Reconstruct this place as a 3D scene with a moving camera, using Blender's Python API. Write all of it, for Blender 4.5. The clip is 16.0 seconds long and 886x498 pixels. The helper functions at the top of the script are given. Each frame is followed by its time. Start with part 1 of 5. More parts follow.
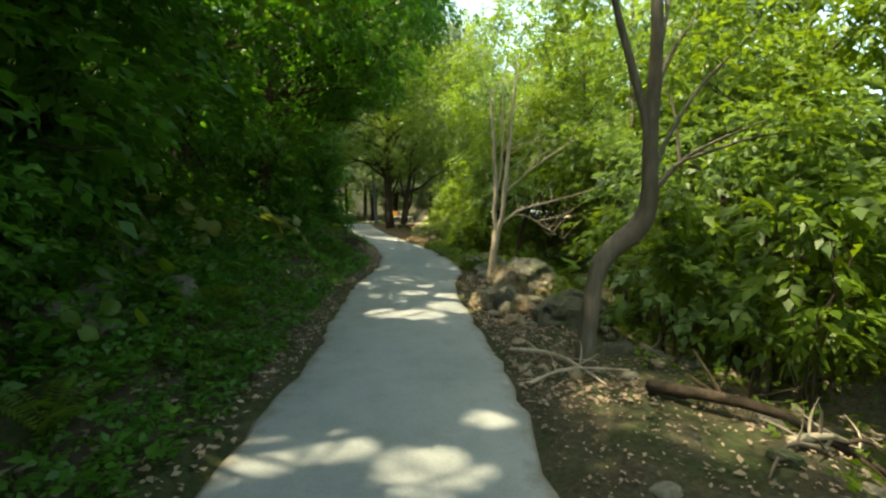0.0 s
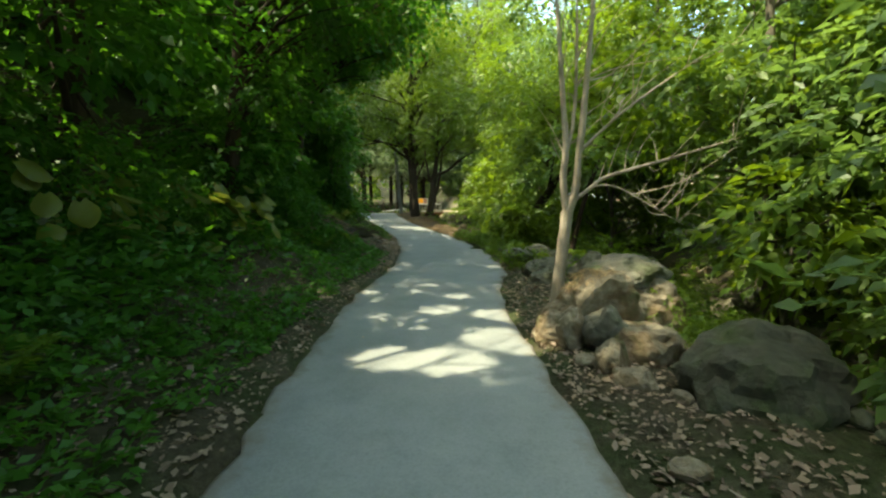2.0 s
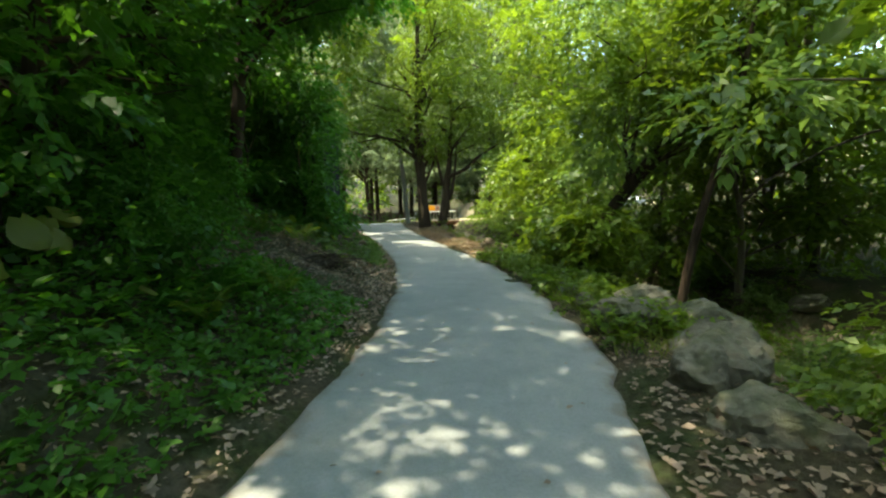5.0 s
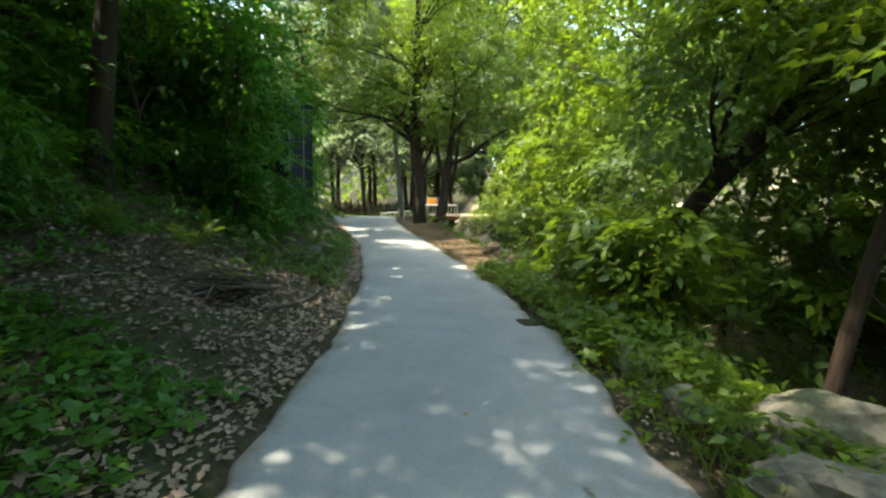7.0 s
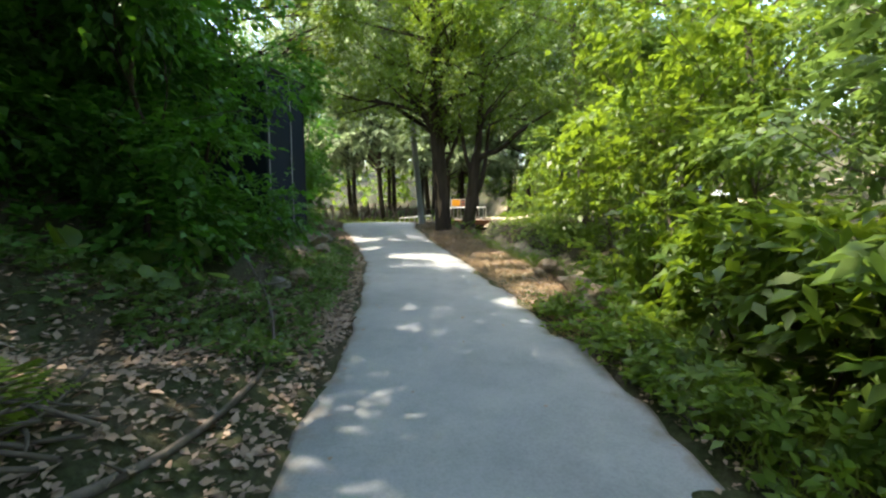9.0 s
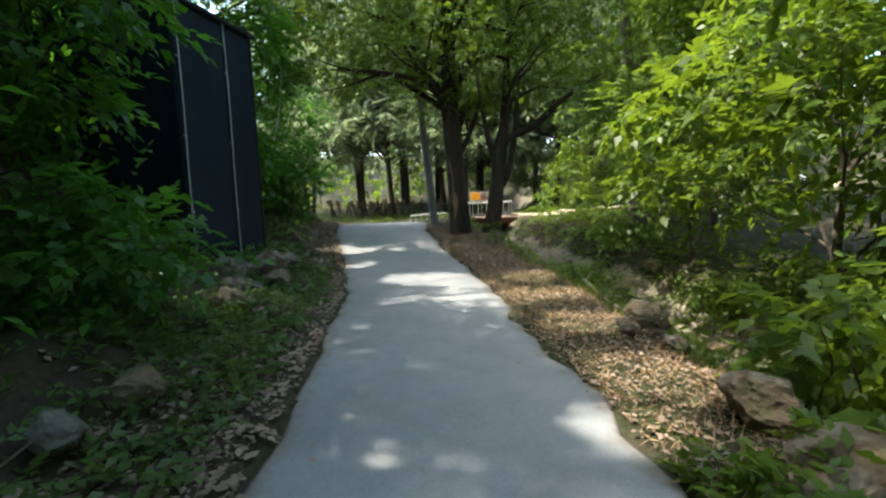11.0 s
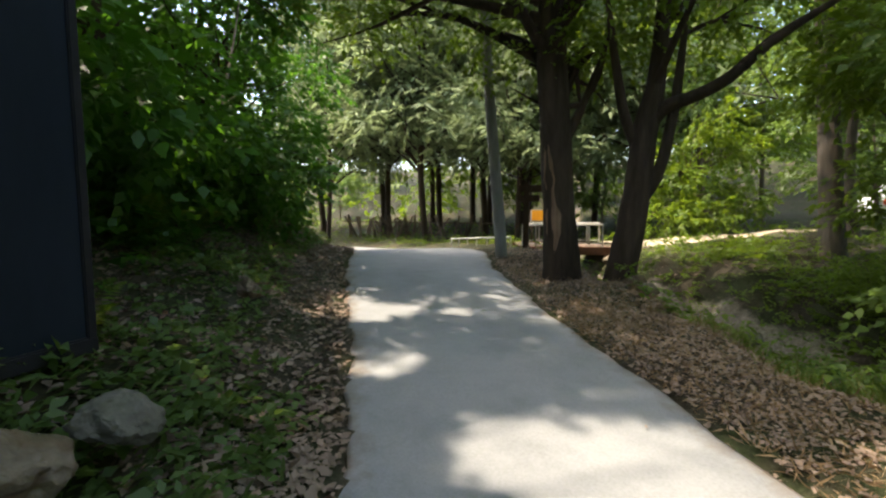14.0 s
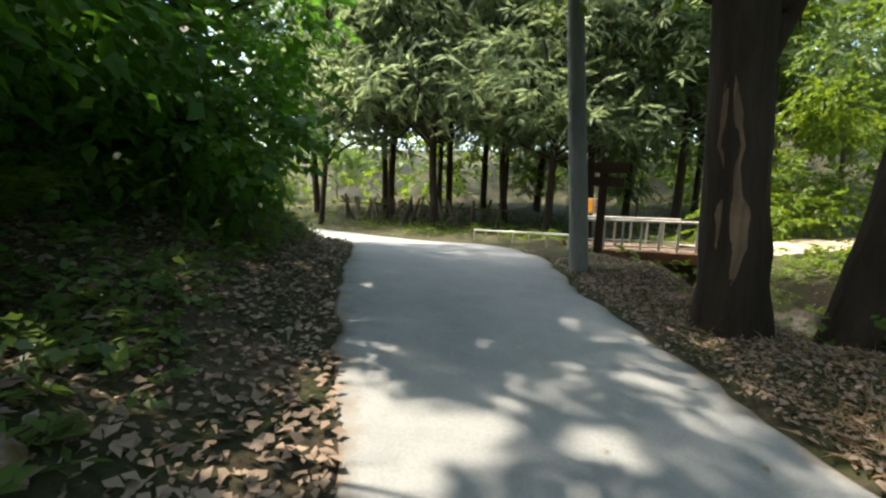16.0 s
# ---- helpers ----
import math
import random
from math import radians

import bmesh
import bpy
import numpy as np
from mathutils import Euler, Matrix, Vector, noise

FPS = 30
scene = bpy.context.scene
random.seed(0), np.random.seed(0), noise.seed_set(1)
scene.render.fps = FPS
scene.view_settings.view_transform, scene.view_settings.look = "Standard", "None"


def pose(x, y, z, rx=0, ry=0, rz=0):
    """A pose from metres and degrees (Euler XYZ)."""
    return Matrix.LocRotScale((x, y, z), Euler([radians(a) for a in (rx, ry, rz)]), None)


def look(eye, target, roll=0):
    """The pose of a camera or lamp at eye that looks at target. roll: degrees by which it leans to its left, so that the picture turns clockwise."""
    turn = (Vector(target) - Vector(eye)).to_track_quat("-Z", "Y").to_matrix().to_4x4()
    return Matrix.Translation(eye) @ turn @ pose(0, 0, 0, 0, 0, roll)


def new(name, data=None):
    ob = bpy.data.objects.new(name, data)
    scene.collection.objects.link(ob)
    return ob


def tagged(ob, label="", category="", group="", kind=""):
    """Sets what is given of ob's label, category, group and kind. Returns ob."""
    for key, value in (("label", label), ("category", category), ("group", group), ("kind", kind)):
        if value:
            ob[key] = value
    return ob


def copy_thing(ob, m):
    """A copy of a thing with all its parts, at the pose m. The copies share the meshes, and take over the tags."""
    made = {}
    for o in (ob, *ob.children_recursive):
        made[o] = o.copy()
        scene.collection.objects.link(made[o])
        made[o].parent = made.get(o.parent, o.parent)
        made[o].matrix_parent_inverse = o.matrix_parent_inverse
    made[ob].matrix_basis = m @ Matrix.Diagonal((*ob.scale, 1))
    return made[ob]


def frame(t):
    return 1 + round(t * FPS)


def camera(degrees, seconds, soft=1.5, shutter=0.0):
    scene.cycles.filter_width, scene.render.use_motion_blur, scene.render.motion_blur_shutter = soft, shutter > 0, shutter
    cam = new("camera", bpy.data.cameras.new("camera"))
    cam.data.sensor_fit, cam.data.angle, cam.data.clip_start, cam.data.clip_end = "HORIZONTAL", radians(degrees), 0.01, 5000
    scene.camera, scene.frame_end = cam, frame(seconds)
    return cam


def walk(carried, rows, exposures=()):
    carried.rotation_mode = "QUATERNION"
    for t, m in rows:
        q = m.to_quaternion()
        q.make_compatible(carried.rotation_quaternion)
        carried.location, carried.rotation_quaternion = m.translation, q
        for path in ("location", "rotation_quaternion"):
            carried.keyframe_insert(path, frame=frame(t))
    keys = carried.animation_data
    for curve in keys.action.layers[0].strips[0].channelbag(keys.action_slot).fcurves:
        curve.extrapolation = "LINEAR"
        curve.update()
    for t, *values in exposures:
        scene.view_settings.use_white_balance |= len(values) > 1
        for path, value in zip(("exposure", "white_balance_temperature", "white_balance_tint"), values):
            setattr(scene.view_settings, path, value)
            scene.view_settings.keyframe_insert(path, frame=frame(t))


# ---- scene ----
cam = camera(90.0, 16.0, soft=2.3)
PATH = [
    (0, (3.419, 1.268, 1.769), (3.305, 3.256, 1.589), 1.7),
    (0.5, (3.405, 2.084, 1.691), (3.26, 4.074, 1.544), 1.0),
    (1, (3.37, 2.903, 1.592), (3.183, 4.887, 1.418), 0.5),
    (1.5, (3.27, 3.713, 1.556), (3.051, 5.69, 1.349), 0.5),
    (2, (3.079, 4.526, 1.514), (2.833, 6.498, 1.284), 0.4),
    (2.5, (2.876, 5.355, 1.481), (2.611, 7.32, 1.221), -0.5),
    (3, (2.701, 6.158, 1.476), (2.417, 8.125, 1.251), -1.8),
    (3.5, (2.524, 6.979, 1.441), (2.256, 8.954, 1.277), -2.0),
    (4, (2.357, 7.806, 1.435), (2.098, 9.782, 1.266), -1.3),
    (4.2, (2.292, 8.132, 1.44), (2.023, 10.105, 1.261), -1.4),
    (6.3, (2.482, 11.374, 1.496), (2.126, 13.33, 1.277), 0.5),
    (6.5, (2.419, 11.694, 1.494), (2.085, 13.652, 1.265), 1.1),
    (7, (2.175, 12.552, 1.48), (1.849, 14.512, 1.248), 1.3),
    (7.5, (1.932, 13.351, 1.474), (1.524, 15.297, 1.256), 0.5),
    (8, (1.72, 14.113, 1.447), (1.264, 16.049, 1.245), -0.4),
    (8.5, (1.594, 14.902, 1.448), (1.133, 16.838, 1.255), -0.4),
    (8.7, (1.546, 15.214, 1.448), (1.119, 17.157, 1.243), 0.0),
    (10.8, (0.823, 18.642, 1.567), (0.313, 20.556, 1.292), -1.4),
    (11, (0.774, 19.003, 1.561), (0.26, 20.918, 1.299), -1.5),
    (11.5, (0.678, 19.975, 1.509), (0.11, 21.876, 1.259), -1.3),
    (12, (0.497, 20.974, 1.466), (-0.158, 22.85, 1.235), -1.1),
    (12.5, (0.086, 21.832, 1.392), (-0.6, 23.698, 1.175), -0.4),
    (13, (-0.462, 22.605, 1.414), (-1.146, 24.472, 1.201), -0.3),
    (13.5, (-1.023, 23.237, 1.426), (-1.683, 25.117, 1.249), -0.1),
    (14, (-1.616, 23.832, 1.413), (-2.22, 25.73, 1.238), 0.3),
    (14.5, (-2.162, 24.565, 1.44), (-2.719, 26.475, 1.228), 1.8),
    (15, (-2.529, 25.299, 1.409), (-3.071, 27.215, 1.22), 0.1),
    (15.5, (-2.889, 26.052, 1.38), (-3.438, 27.967, 1.2), 2.0),
    (16, (-3.253, 26.715, 1.396), (-3.836, 28.611, 1.145), 2.7),
]
walk(cam, [(t, look(eye, target, roll)) for t, eye, target, roll in PATH],
     [(0, 2.65, 8500, -9), (2.5, 2.75, 7800, -14), (4, 2.85, 7700, -12), (6.5, 3.25, 7100, -2), (8.7, 3.25, 6800, 6), (11, 2.7, 6400, 5), (14, 2.65, 7100, 11), (16, 2.7, 6900, 7)])

# ---- light ----
SUN_EL, SUN_AZ = radians(62), radians(-100)   # azimuth clockwise from +y; the sun stands over the bank
world = bpy.data.worlds.new("world")
scene.world = world
world.use_nodes = True
wn = world.node_tree.nodes
sky = wn.new("ShaderNodeTexSky")
sky.sky_type, sky.sun_disc = "NISHITA", False
sky.sun_elevation, sky.sun_rotation = SUN_EL, SUN_AZ
sky.air_density, sky.dust_density = 1.0, 2.5
world.node_tree.links.new(sky.outputs[0], wn["Background"].inputs[0])
wn["Background"].inputs[1].default_value = 0.15
sun_data = bpy.data.lights.new("sun", "SUN")
sun_data.energy, sun_data.angle, sun_data.color = 2.0, radians(0.8), (1.0, 0.9, 0.78)
sun = new("sun", sun_data)
toward = Vector((math.sin(SUN_AZ) * math.cos(SUN_EL), math.cos(SUN_AZ) * math.cos(SUN_EL), math.sin(SUN_EL)))
sun.matrix_world = look(toward * 60, (0, 0, 0))

# ---- materials ----


def shader(name, rough=0.8, metal=0.0, spec=0.4):
    m = bpy.data.materials.new(name)
    m.use_nodes = True
    nt = m.node_tree
    b = nt.nodes["Principled BSDF"]
    b.inputs["Roughness"].default_value, b.inputs["Metallic"].default_value = rough, metal
    b.inputs["Specular IOR Level"].default_value = spec
    return m, nt, b


def ramp_of(nt, fac, stops):
    r = nt.nodes.new("ShaderNodeValToRGB")
    e = r.color_ramp.elements
    e[0].position, e[0].color = stops[0][0], (*stops[0][1], 1)
    e[1].position, e[1].color = stops[-1][0], (*stops[-1][1], 1)
    for p, c in stops[1:-1]:
        e.new(p).color = (*c, 1)
    nt.links.new(fac, r.inputs[0])
    return r.outputs[0]


def noise_of(nt, scale, detail=6, rough=0.6, stretch=None):
    co = nt.nodes.new("ShaderNodeNewGeometry").outputs["Position"]
    if stretch:
        mp = nt.nodes.new("ShaderNodeMapping")
        mp.inputs["Scale"].default_value = stretch
        nt.links.new(co, mp.inputs[0])
        co = mp.outputs[0]
    n = nt.nodes.new("ShaderNodeTexNoise")
    n.inputs["Scale"].default_value, n.inputs["Detail"].default_value = scale, detail
    n.inputs["Roughness"].default_value = rough
    nt.links.new(co, n.inputs["Vector"])
    return n.outputs[0]


def mixed(nt, fac, a, b, mode="MIX"):
    m = nt.nodes.new("ShaderNodeMix")
    m.data_type, m.blend_type = "RGBA", mode
    for v, k in ((fac, 0), (a, 6), (b, 7)):
        if isinstance(v, (int, float)):
            m.inputs[k].default_value = v
        elif isinstance(v, tuple):
            m.inputs[k].default_value = (*v, 1)
        else:
            nt.links.new(v, m.inputs[k])
    return m.outputs[2]


def bumped(nt, b, height, strength=0.5, dist=0.02):
    k = nt.nodes.new("ShaderNodeBump")
    k.inputs["Strength"].default_value, k.inputs["Distance"].default_value = strength, dist
    nt.links.new(height, k.inputs["Height"])
    nt.links.new(k.outputs[0], b.inputs["Normal"])


def two_scale(name, coarse, fine, cs, fs, rough=0.85, bump=0.5, dist=0.02, spec=0.3, stretch=None, metal=0.0):
    """A surface with broad patches (coarse ramp) and grain (fine ramp, multiplied)."""
    m, nt, b = shader(name, rough, metal, spec)
    c = ramp_of(nt, noise_of(nt, cs, 4, 0.6, stretch), coarse)
    f = noise_of(nt, fs, 8, 0.65, stretch)
    nt.links.new(mixed(nt, 1.0, c, ramp_of(nt, f, fine), "MULTIPLY"), b.inputs["Base Color"])
    bumped(nt, b, f, bump, dist)
    return m


def leaf_material(name, dark, light, glow, through_share=0.5, rough=0.45):
    m, nt, b = shader(name, rough, 0, 0.35)
    g = nt.nodes.new("ShaderNodeNewGeometry")
    o = nt.nodes.new("ShaderNodeObjectInfo")
    big = noise_of(nt, 0.55, 2, 0.5)
    mix = nt.nodes.new("ShaderNodeMath")
    mix.operation = "MULTIPLY_ADD"
    nt.links.new(g.outputs["Random Per Island"], mix.inputs[0])
    mix.inputs[1].default_value = 0.55
    nt.links.new(big, mix.inputs[2])
    add = nt.nodes.new("ShaderNodeMath")
    add.operation = "MULTIPLY_ADD"
    nt.links.new(o.outputs["Random"], add.inputs[0])
    add.inputs[1].default_value = 0.25
    nt.links.new(mix.outputs[0], add.inputs[2])
    col = ramp_of(nt, add.outputs[0], [(0.35, dark), (1.05, light)])
    nt.links.new(col, b.inputs["Base Color"])
    tr = nt.nodes.new("ShaderNodeBsdfTranslucent")
    nt.links.new(mixed(nt, 0.6, col, glow), tr.inputs[0])
    ms = nt.nodes.new("ShaderNodeMixShader")
    ms.inputs[0].default_value = through_share
    nt.links.new(b.outputs[0], ms.inputs[1])
    nt.links.new(tr.outputs[0], ms.inputs[2])
    nt.links.new(ms.outputs[0], nt.nodes["Material Output"].inputs[0])
    return m


M_LEAF_DEEP = leaf_material("leaf_deep", (0.022, 0.072, 0.012), (0.058, 0.15, 0.02), (0.14, 0.36, 0.018), 0.46)
M_LEAF_FRESH = leaf_material("leaf_fresh", (0.020, 0.062, 0.010), (0.10, 0.165, 0.02), (0.25, 0.35, 0.016), 0.48)
M_LEAF_PALE = leaf_material("leaf_pale", (0.045, 0.095, 0.026), (0.095, 0.155, 0.045), (0.21, 0.32, 0.05), 0.5)
M_LEAF_BIG = leaf_material("leaf_big", (0.085, 0.11, 0.02), (0.15, 0.17, 0.03), (0.26, 0.3, 0.04), 0.4)
M_PINE = leaf_material("pine_needles", (0.08, 0.12, 0.06), (0.18, 0.235, 0.12), (0.3, 0.38, 0.16), 0.45, 0.6)
M_GRASS = leaf_material("grass_blade", (0.06, 0.10, 0.015), (0.16, 0.19, 0.045), (0.28, 0.33, 0.05), 0.45)
M_LITTER = leaf_material("dry_leaf", (0.085, 0.058, 0.042), (0.30, 0.222, 0.165), (0.25, 0.15, 0.08), 0.12, 0.8)
M_STRAW = leaf_material("dry_straw", (0.16, 0.10, 0.05), (0.34, 0.235, 0.13), (0.35, 0.22, 0.1), 0.2, 0.8)
W = (1, 1, 1)
M_BARK = two_scale("bark_dark", [(0.3, (0.032, 0.023, 0.017)), (0.7, (0.095, 0.066, 0.046))], [(0.25, (0.35, 0.35, 0.35)), (0.7, W)], 1.5, 9, 0.9, 1.0, 0.05, 0.2, (1, 1, 0.18))
M_BARK_GREY = two_scale("bark_grey", [(0.3, (0.07, 0.057, 0.043)), (0.7, (0.16, 0.137, 0.108))], [(0.25, (0.5, 0.5, 0.5)), (0.7, W)], 2.0, 14, 0.85, 0.7, 0.02, 0.25, (1, 1, 0.3))
M_BARK_PALE = two_scale("bark_pale", [(0.3, (0.26, 0.21, 0.16)), (0.7, (0.46, 0.39, 0.31))], [(0.25, (0.6, 0.6, 0.6)), (0.7, W)], 3.0, 18, 0.8, 0.5, 0.012, 0.3, (1, 1, 0.4))
M_SCAR = two_scale("bare_wood", [(0.3, (0.16, 0.085, 0.05)), (0.6, (0.30, 0.19, 0.12))], [(0.25, (0.4, 0.4, 0.4)), (0.7, W)], 3.0, 16, 0.8, 0.8, 0.03, 0.25, (1, 1, 0.2))
M_ROCK = two_scale("grey_rock", [(0.3, (0.095, 0.088, 0.066)), (0.52, (0.19, 0.175, 0.138)), (0.68, (0.085, 0.10, 0.045))], [(0.25, (0.55, 0.55, 0.55)), (0.7, W)], 2.2, 14, 0.85, 0.8, 0.04)
M_ROCK_WARM = two_scale("warm_rock", [(0.3, (0.16, 0.13, 0.09)), (0.45, (0.30, 0.25, 0.185)), (0.55, (0.20, 0.14, 0.085)), (0.7, (0.12, 0.13, 0.06))], [(0.25, (0.5, 0.5, 0.5)), (0.7, W)], 2.5, 16, 0.9, 0.9, 0.04)
M_ROCK_MOSS = two_scale("mossy_rock", [(0.3, (0.055, 0.052, 0.04)), (0.5, (0.085, 0.085, 0.06)), (0.66, (0.045, 0.065, 0.022))], [(0.25, (0.45, 0.45, 0.45)), (0.7, W)], 2.4, 15, 0.92, 0.9, 0.04)
M_ROAD, nt, _r = shader("grey_concrete", 0.75, 0, 0.35)
base_ = ramp_of(nt, noise_of(nt, 0.9, 4, 0.6), [(0.25, (0.205, 0.212, 0.215)), (0.5, (0.25, 0.258, 0.26)), (0.8, (0.295, 0.297, 0.295))])
grit = noise_of(nt, 55, 8, 0.65)
base_ = mixed(nt, 1.0, base_, ramp_of(nt, grit, [(0.2, (0.74, 0.74, 0.74)), (0.6, W)]), "MULTIPLY")
base_ = mixed(nt, 1.0, base_, ramp_of(nt, noise_of(nt, 3.2, 5, 0.7), [(0.3, (0.86, 0.87, 0.87)), (0.55, W)]), "MULTIPLY")
# soil trodden and washed onto the edges
rim_ = nt.nodes.new("ShaderNodeAttribute")
rim_.attribute_name = "rim"
sum_ = nt.nodes.new("ShaderNodeMath")
sum_.operation = "MULTIPLY_ADD"
nt.links.new(noise_of(nt, 4.5, 6, 0.7), sum_.inputs[0])
sum_.inputs[1].default_value = 0.45
nt.links.new(rim_.outputs["Fac"], sum_.inputs[2])
dust = ramp_of(nt, sum_.outputs[0], [(0.80, (0, 0, 0)), (0.97, (1, 1, 1))])
nt.links.new(mixed(nt, dust, base_, (0.15, 0.12, 0.09)), _r.inputs["Base Color"])
bumped(nt, _r, grit, 0.3, 0.004)
M_SAND = two_scale("sandy_path", [(0.3, (0.34, 0.28, 0.21)), (0.7, (0.5, 0.43, 0.33))], [(0.25, (0.65, 0.62, 0.6)), (0.7, W)], 1.2, 20, 0.95, 0.6, 0.02, 0.15)
M_NAVY = two_scale("dark_blue_painted_steel", [(0.3, (0.006, 0.010, 0.017)), (0.75, (0.014, 0.022, 0.034))], [(0.3, (0.75, 0.75, 0.75)), (0.7, W)], 1.4, 12, 0.62, 0.08, 0.004, 0.2, (1, 1, 0.25))
M_BLACK = two_scale("black_trim", [(0.3, (0.008, 0.008, 0.01)), (0.7, (0.02, 0.02, 0.022))], [(0.3, (0.7, 0.7, 0.7)), (0.7, W)], 3, 25, 0.6, 0.2, 0.004)
M_CABLE = two_scale("pale_cable", [(0.3, (0.3, 0.29, 0.27)), (0.7, (0.42, 0.4, 0.37))], [(0.3, (0.7, 0.7, 0.7)), (0.7, W)], 4, 30, 0.6, 0.1, 0.002)
M_POLE = two_scale("weathered_concrete_pole", [(0.3, (0.2, 0.2, 0.185)), (0.7, (0.31, 0.305, 0.28))], [(0.25, (0.7, 0.7, 0.7)), (0.7, W)], 1.6, 22, 0.85, 0.35, 0.008, 0.3, (1, 1, 0.25))
M_RAIL = two_scale("white_painted_rail", [(0.3, (0.40, 0.40, 0.36)), (0.7, (0.55, 0.54, 0.49))], [(0.25, (0.75, 0.72, 0.68)), (0.6, W)], 3, 25, 0.5, 0.15, 0.003, 0.4)
M_DECK = two_scale("rusty_bridge_edge", [(0.3, (0.12, 0.05, 0.03)), (0.7, (0.22, 0.1, 0.06))], [(0.25, (0.5, 0.5, 0.5)), (0.7, W)], 3, 20, 0.85, 0.4, 0.01)
M_POST = two_scale("dark_brown_wood", [(0.3, (0.035, 0.022, 0.016)), (0.7, (0.08, 0.05, 0.035))], [(0.25, (0.5, 0.5, 0.5)), (0.7, W)], 3, 20, 0.85, 0.4, 0.01, 0.2, (1, 1, 0.2))
M_ORANGE = two_scale("orange_sign", [(0.3, (0.75, 0.30, 0.02)), (0.7, (0.85, 0.38, 0.03))], [(0.25, (0.85, 0.85, 0.85)), (0.7, W)], 4, 30, 0.5, 0.05, 0.002)
M_WHITE = two_scale("white_sign", [(0.3, (0.40, 0.38, 0.35)), (0.7, (0.5, 0.48, 0.45))], [(0.25, (0.85, 0.85, 0.85)), (0.7, W)], 4, 30, 0.5, 0.05, 0.002)
M_RED = two_scale("red_print", [(0.3, (0.45, 0.06, 0.03)), (0.7, (0.55, 0.1, 0.05))], [(0.25, (0.85, 0.85, 0.85)), (0.7, W)], 4, 30, 0.5, 0.05, 0.002)
M_CAR = two_scale("white_car_paint", [(0.3, (0.62, 0.65, 0.7)), (0.7, (0.72, 0.75, 0.8))], [(0.25, (0.93, 0.93, 0.93)), (0.7, W)], 2, 30, 0.25, 0.02, 0.001, 0.5)
M_TYRE = two_scale("tyre_rubber", [(0.3, (0.012, 0.012, 0.012)), (0.7, (0.03, 0.03, 0.03))], [(0.25, (0.7, 0.7, 0.7)), (0.7, W)], 4, 30, 0.85, 0.2, 0.003)
M_GLASS, _nt, _b = shader("dark_car_glass", 0.06, 0.0, 0.6)
_b.inputs["Base Color"].default_value = (0.015, 0.02, 0.022, 1)
M_LOG = two_scale("dry_log", [(0.3, (0.10, 0.07, 0.05)), (0.7, (0.26, 0.19, 0.14))], [(0.25, (0.5, 0.5, 0.5)), (0.7, W)], 2, 14, 0.9, 0.5, 0.02)

# ---- the lie of the land ----
LANE = np.array([(3.2, -40), (3.1, -10), (3.0, 0), (2.93, 3.8), (2.7, 6.5), (2.32, 8.9), (2.0, 11.5), (2.03, 13.2), (1.93, 14.6), (1.5, 17), (0.95, 19), (0.32, 21),
                 (-0.6, 23.4), (-1.55, 25.9), (-2.75, 28.2), (-3.55, 29.7), (-4.4, 31.3), (-5.3, 33.5), (-6.7, 36), (-9, 38.6), (-13, 41), (-20, 43), (-40, 46)], float)
HALF = np.array([1.12] * 6 + [1.14, 1.2, 1.22, 1.2, 1.16, 1.13, 1.12] + [1.15, 1.18, 1.25, 1.35, 1.5, 1.5, 1.4, 1.3, 1.3, 1.3])
RISE = np.array([0.0] * 14 + [0.12, 0.24, 0.36, 0.45, 0.25, -0.1, -0.3, -0.4, -0.6])
GULLY = np.array([(9.5, -40), (9.0, -10), (8.8, 4), (7.6, 10), (6.2, 15), (5.0, 19), (3.9, 23), (2.4, 27), (0.8, 30.5), (-0.6, 33), (-1.9, 35.5), (-2.6, 39), (-3, 60), (-3, 120)], float)
GHALF = np.array([3.2, 3.2, 3.0, 2.6, 2.3, 2.2, 2.1, 1.9, 1.7, 1.5, 1.3, 1.3, 1.5, 2.0])


def dense(line, *cols):
    """Catmull-Rom through the plan's points, with its other columns."""
    a = np.column_stack([line, *cols])
    out = []
    for i in range(len(a) - 1):
        p0, p1, p2, p3 = a[max(i - 1, 0)], a[i], a[i + 1], a[min(i + 2, len(a) - 1)]
        for u in np.linspace(0, 1, 10, endpoint=False):
            out.append(0.5 * (2 * p1 + (p2 - p0) * u + (2 * p0 - 5 * p1 + 4 * p2 - p3) * u * u + (3 * p1 - p0 - 3 * p2 + p3) * u ** 3))
    out.append(a[-1])
    return np.array(out)


ROADLINE = dense(LANE, HALF, RISE)
GULLYLINE = dense(GULLY, GHALF)


def beside(line, x, y):
    """Signed distance to a line (right positive) and its other columns at the nearest place."""
    x, y = np.atleast_1d(np.asarray(x, float)), np.atleast_1d(np.asarray(y, float))
    best = np.full(x.shape, 1e9)
    side = np.zeros(x.shape)
    cols = np.zeros((len(x), line.shape[1] - 2))
    for i in range(len(line) - 1):
        a, b = line[i, :2], line[i + 1, :2]
        d = b - a
        u = np.clip(((x - a[0]) * d[0] + (y - a[1]) * d[1]) / (d @ d), 0, 1)
        ex, ey = x - a[0] - u * d[0], y - a[1] - u * d[1]
        r = np.hypot(ex, ey)
        near = r < best
        best[near] = r[near]
        side[near] = np.where(d[1] * ex - d[0] * ey >= 0, 1.0, -1.0)[near]
        cols[near] = (line[i, 2:] + u[:, None] * (line[i + 1, 2:] - line[i, 2:]))[near]
    return best * side, cols


def smooth(v, a, b):
    u = np.clip((v - a) / (b - a), 0, 1)
    return u * u * (3 - 2 * u)


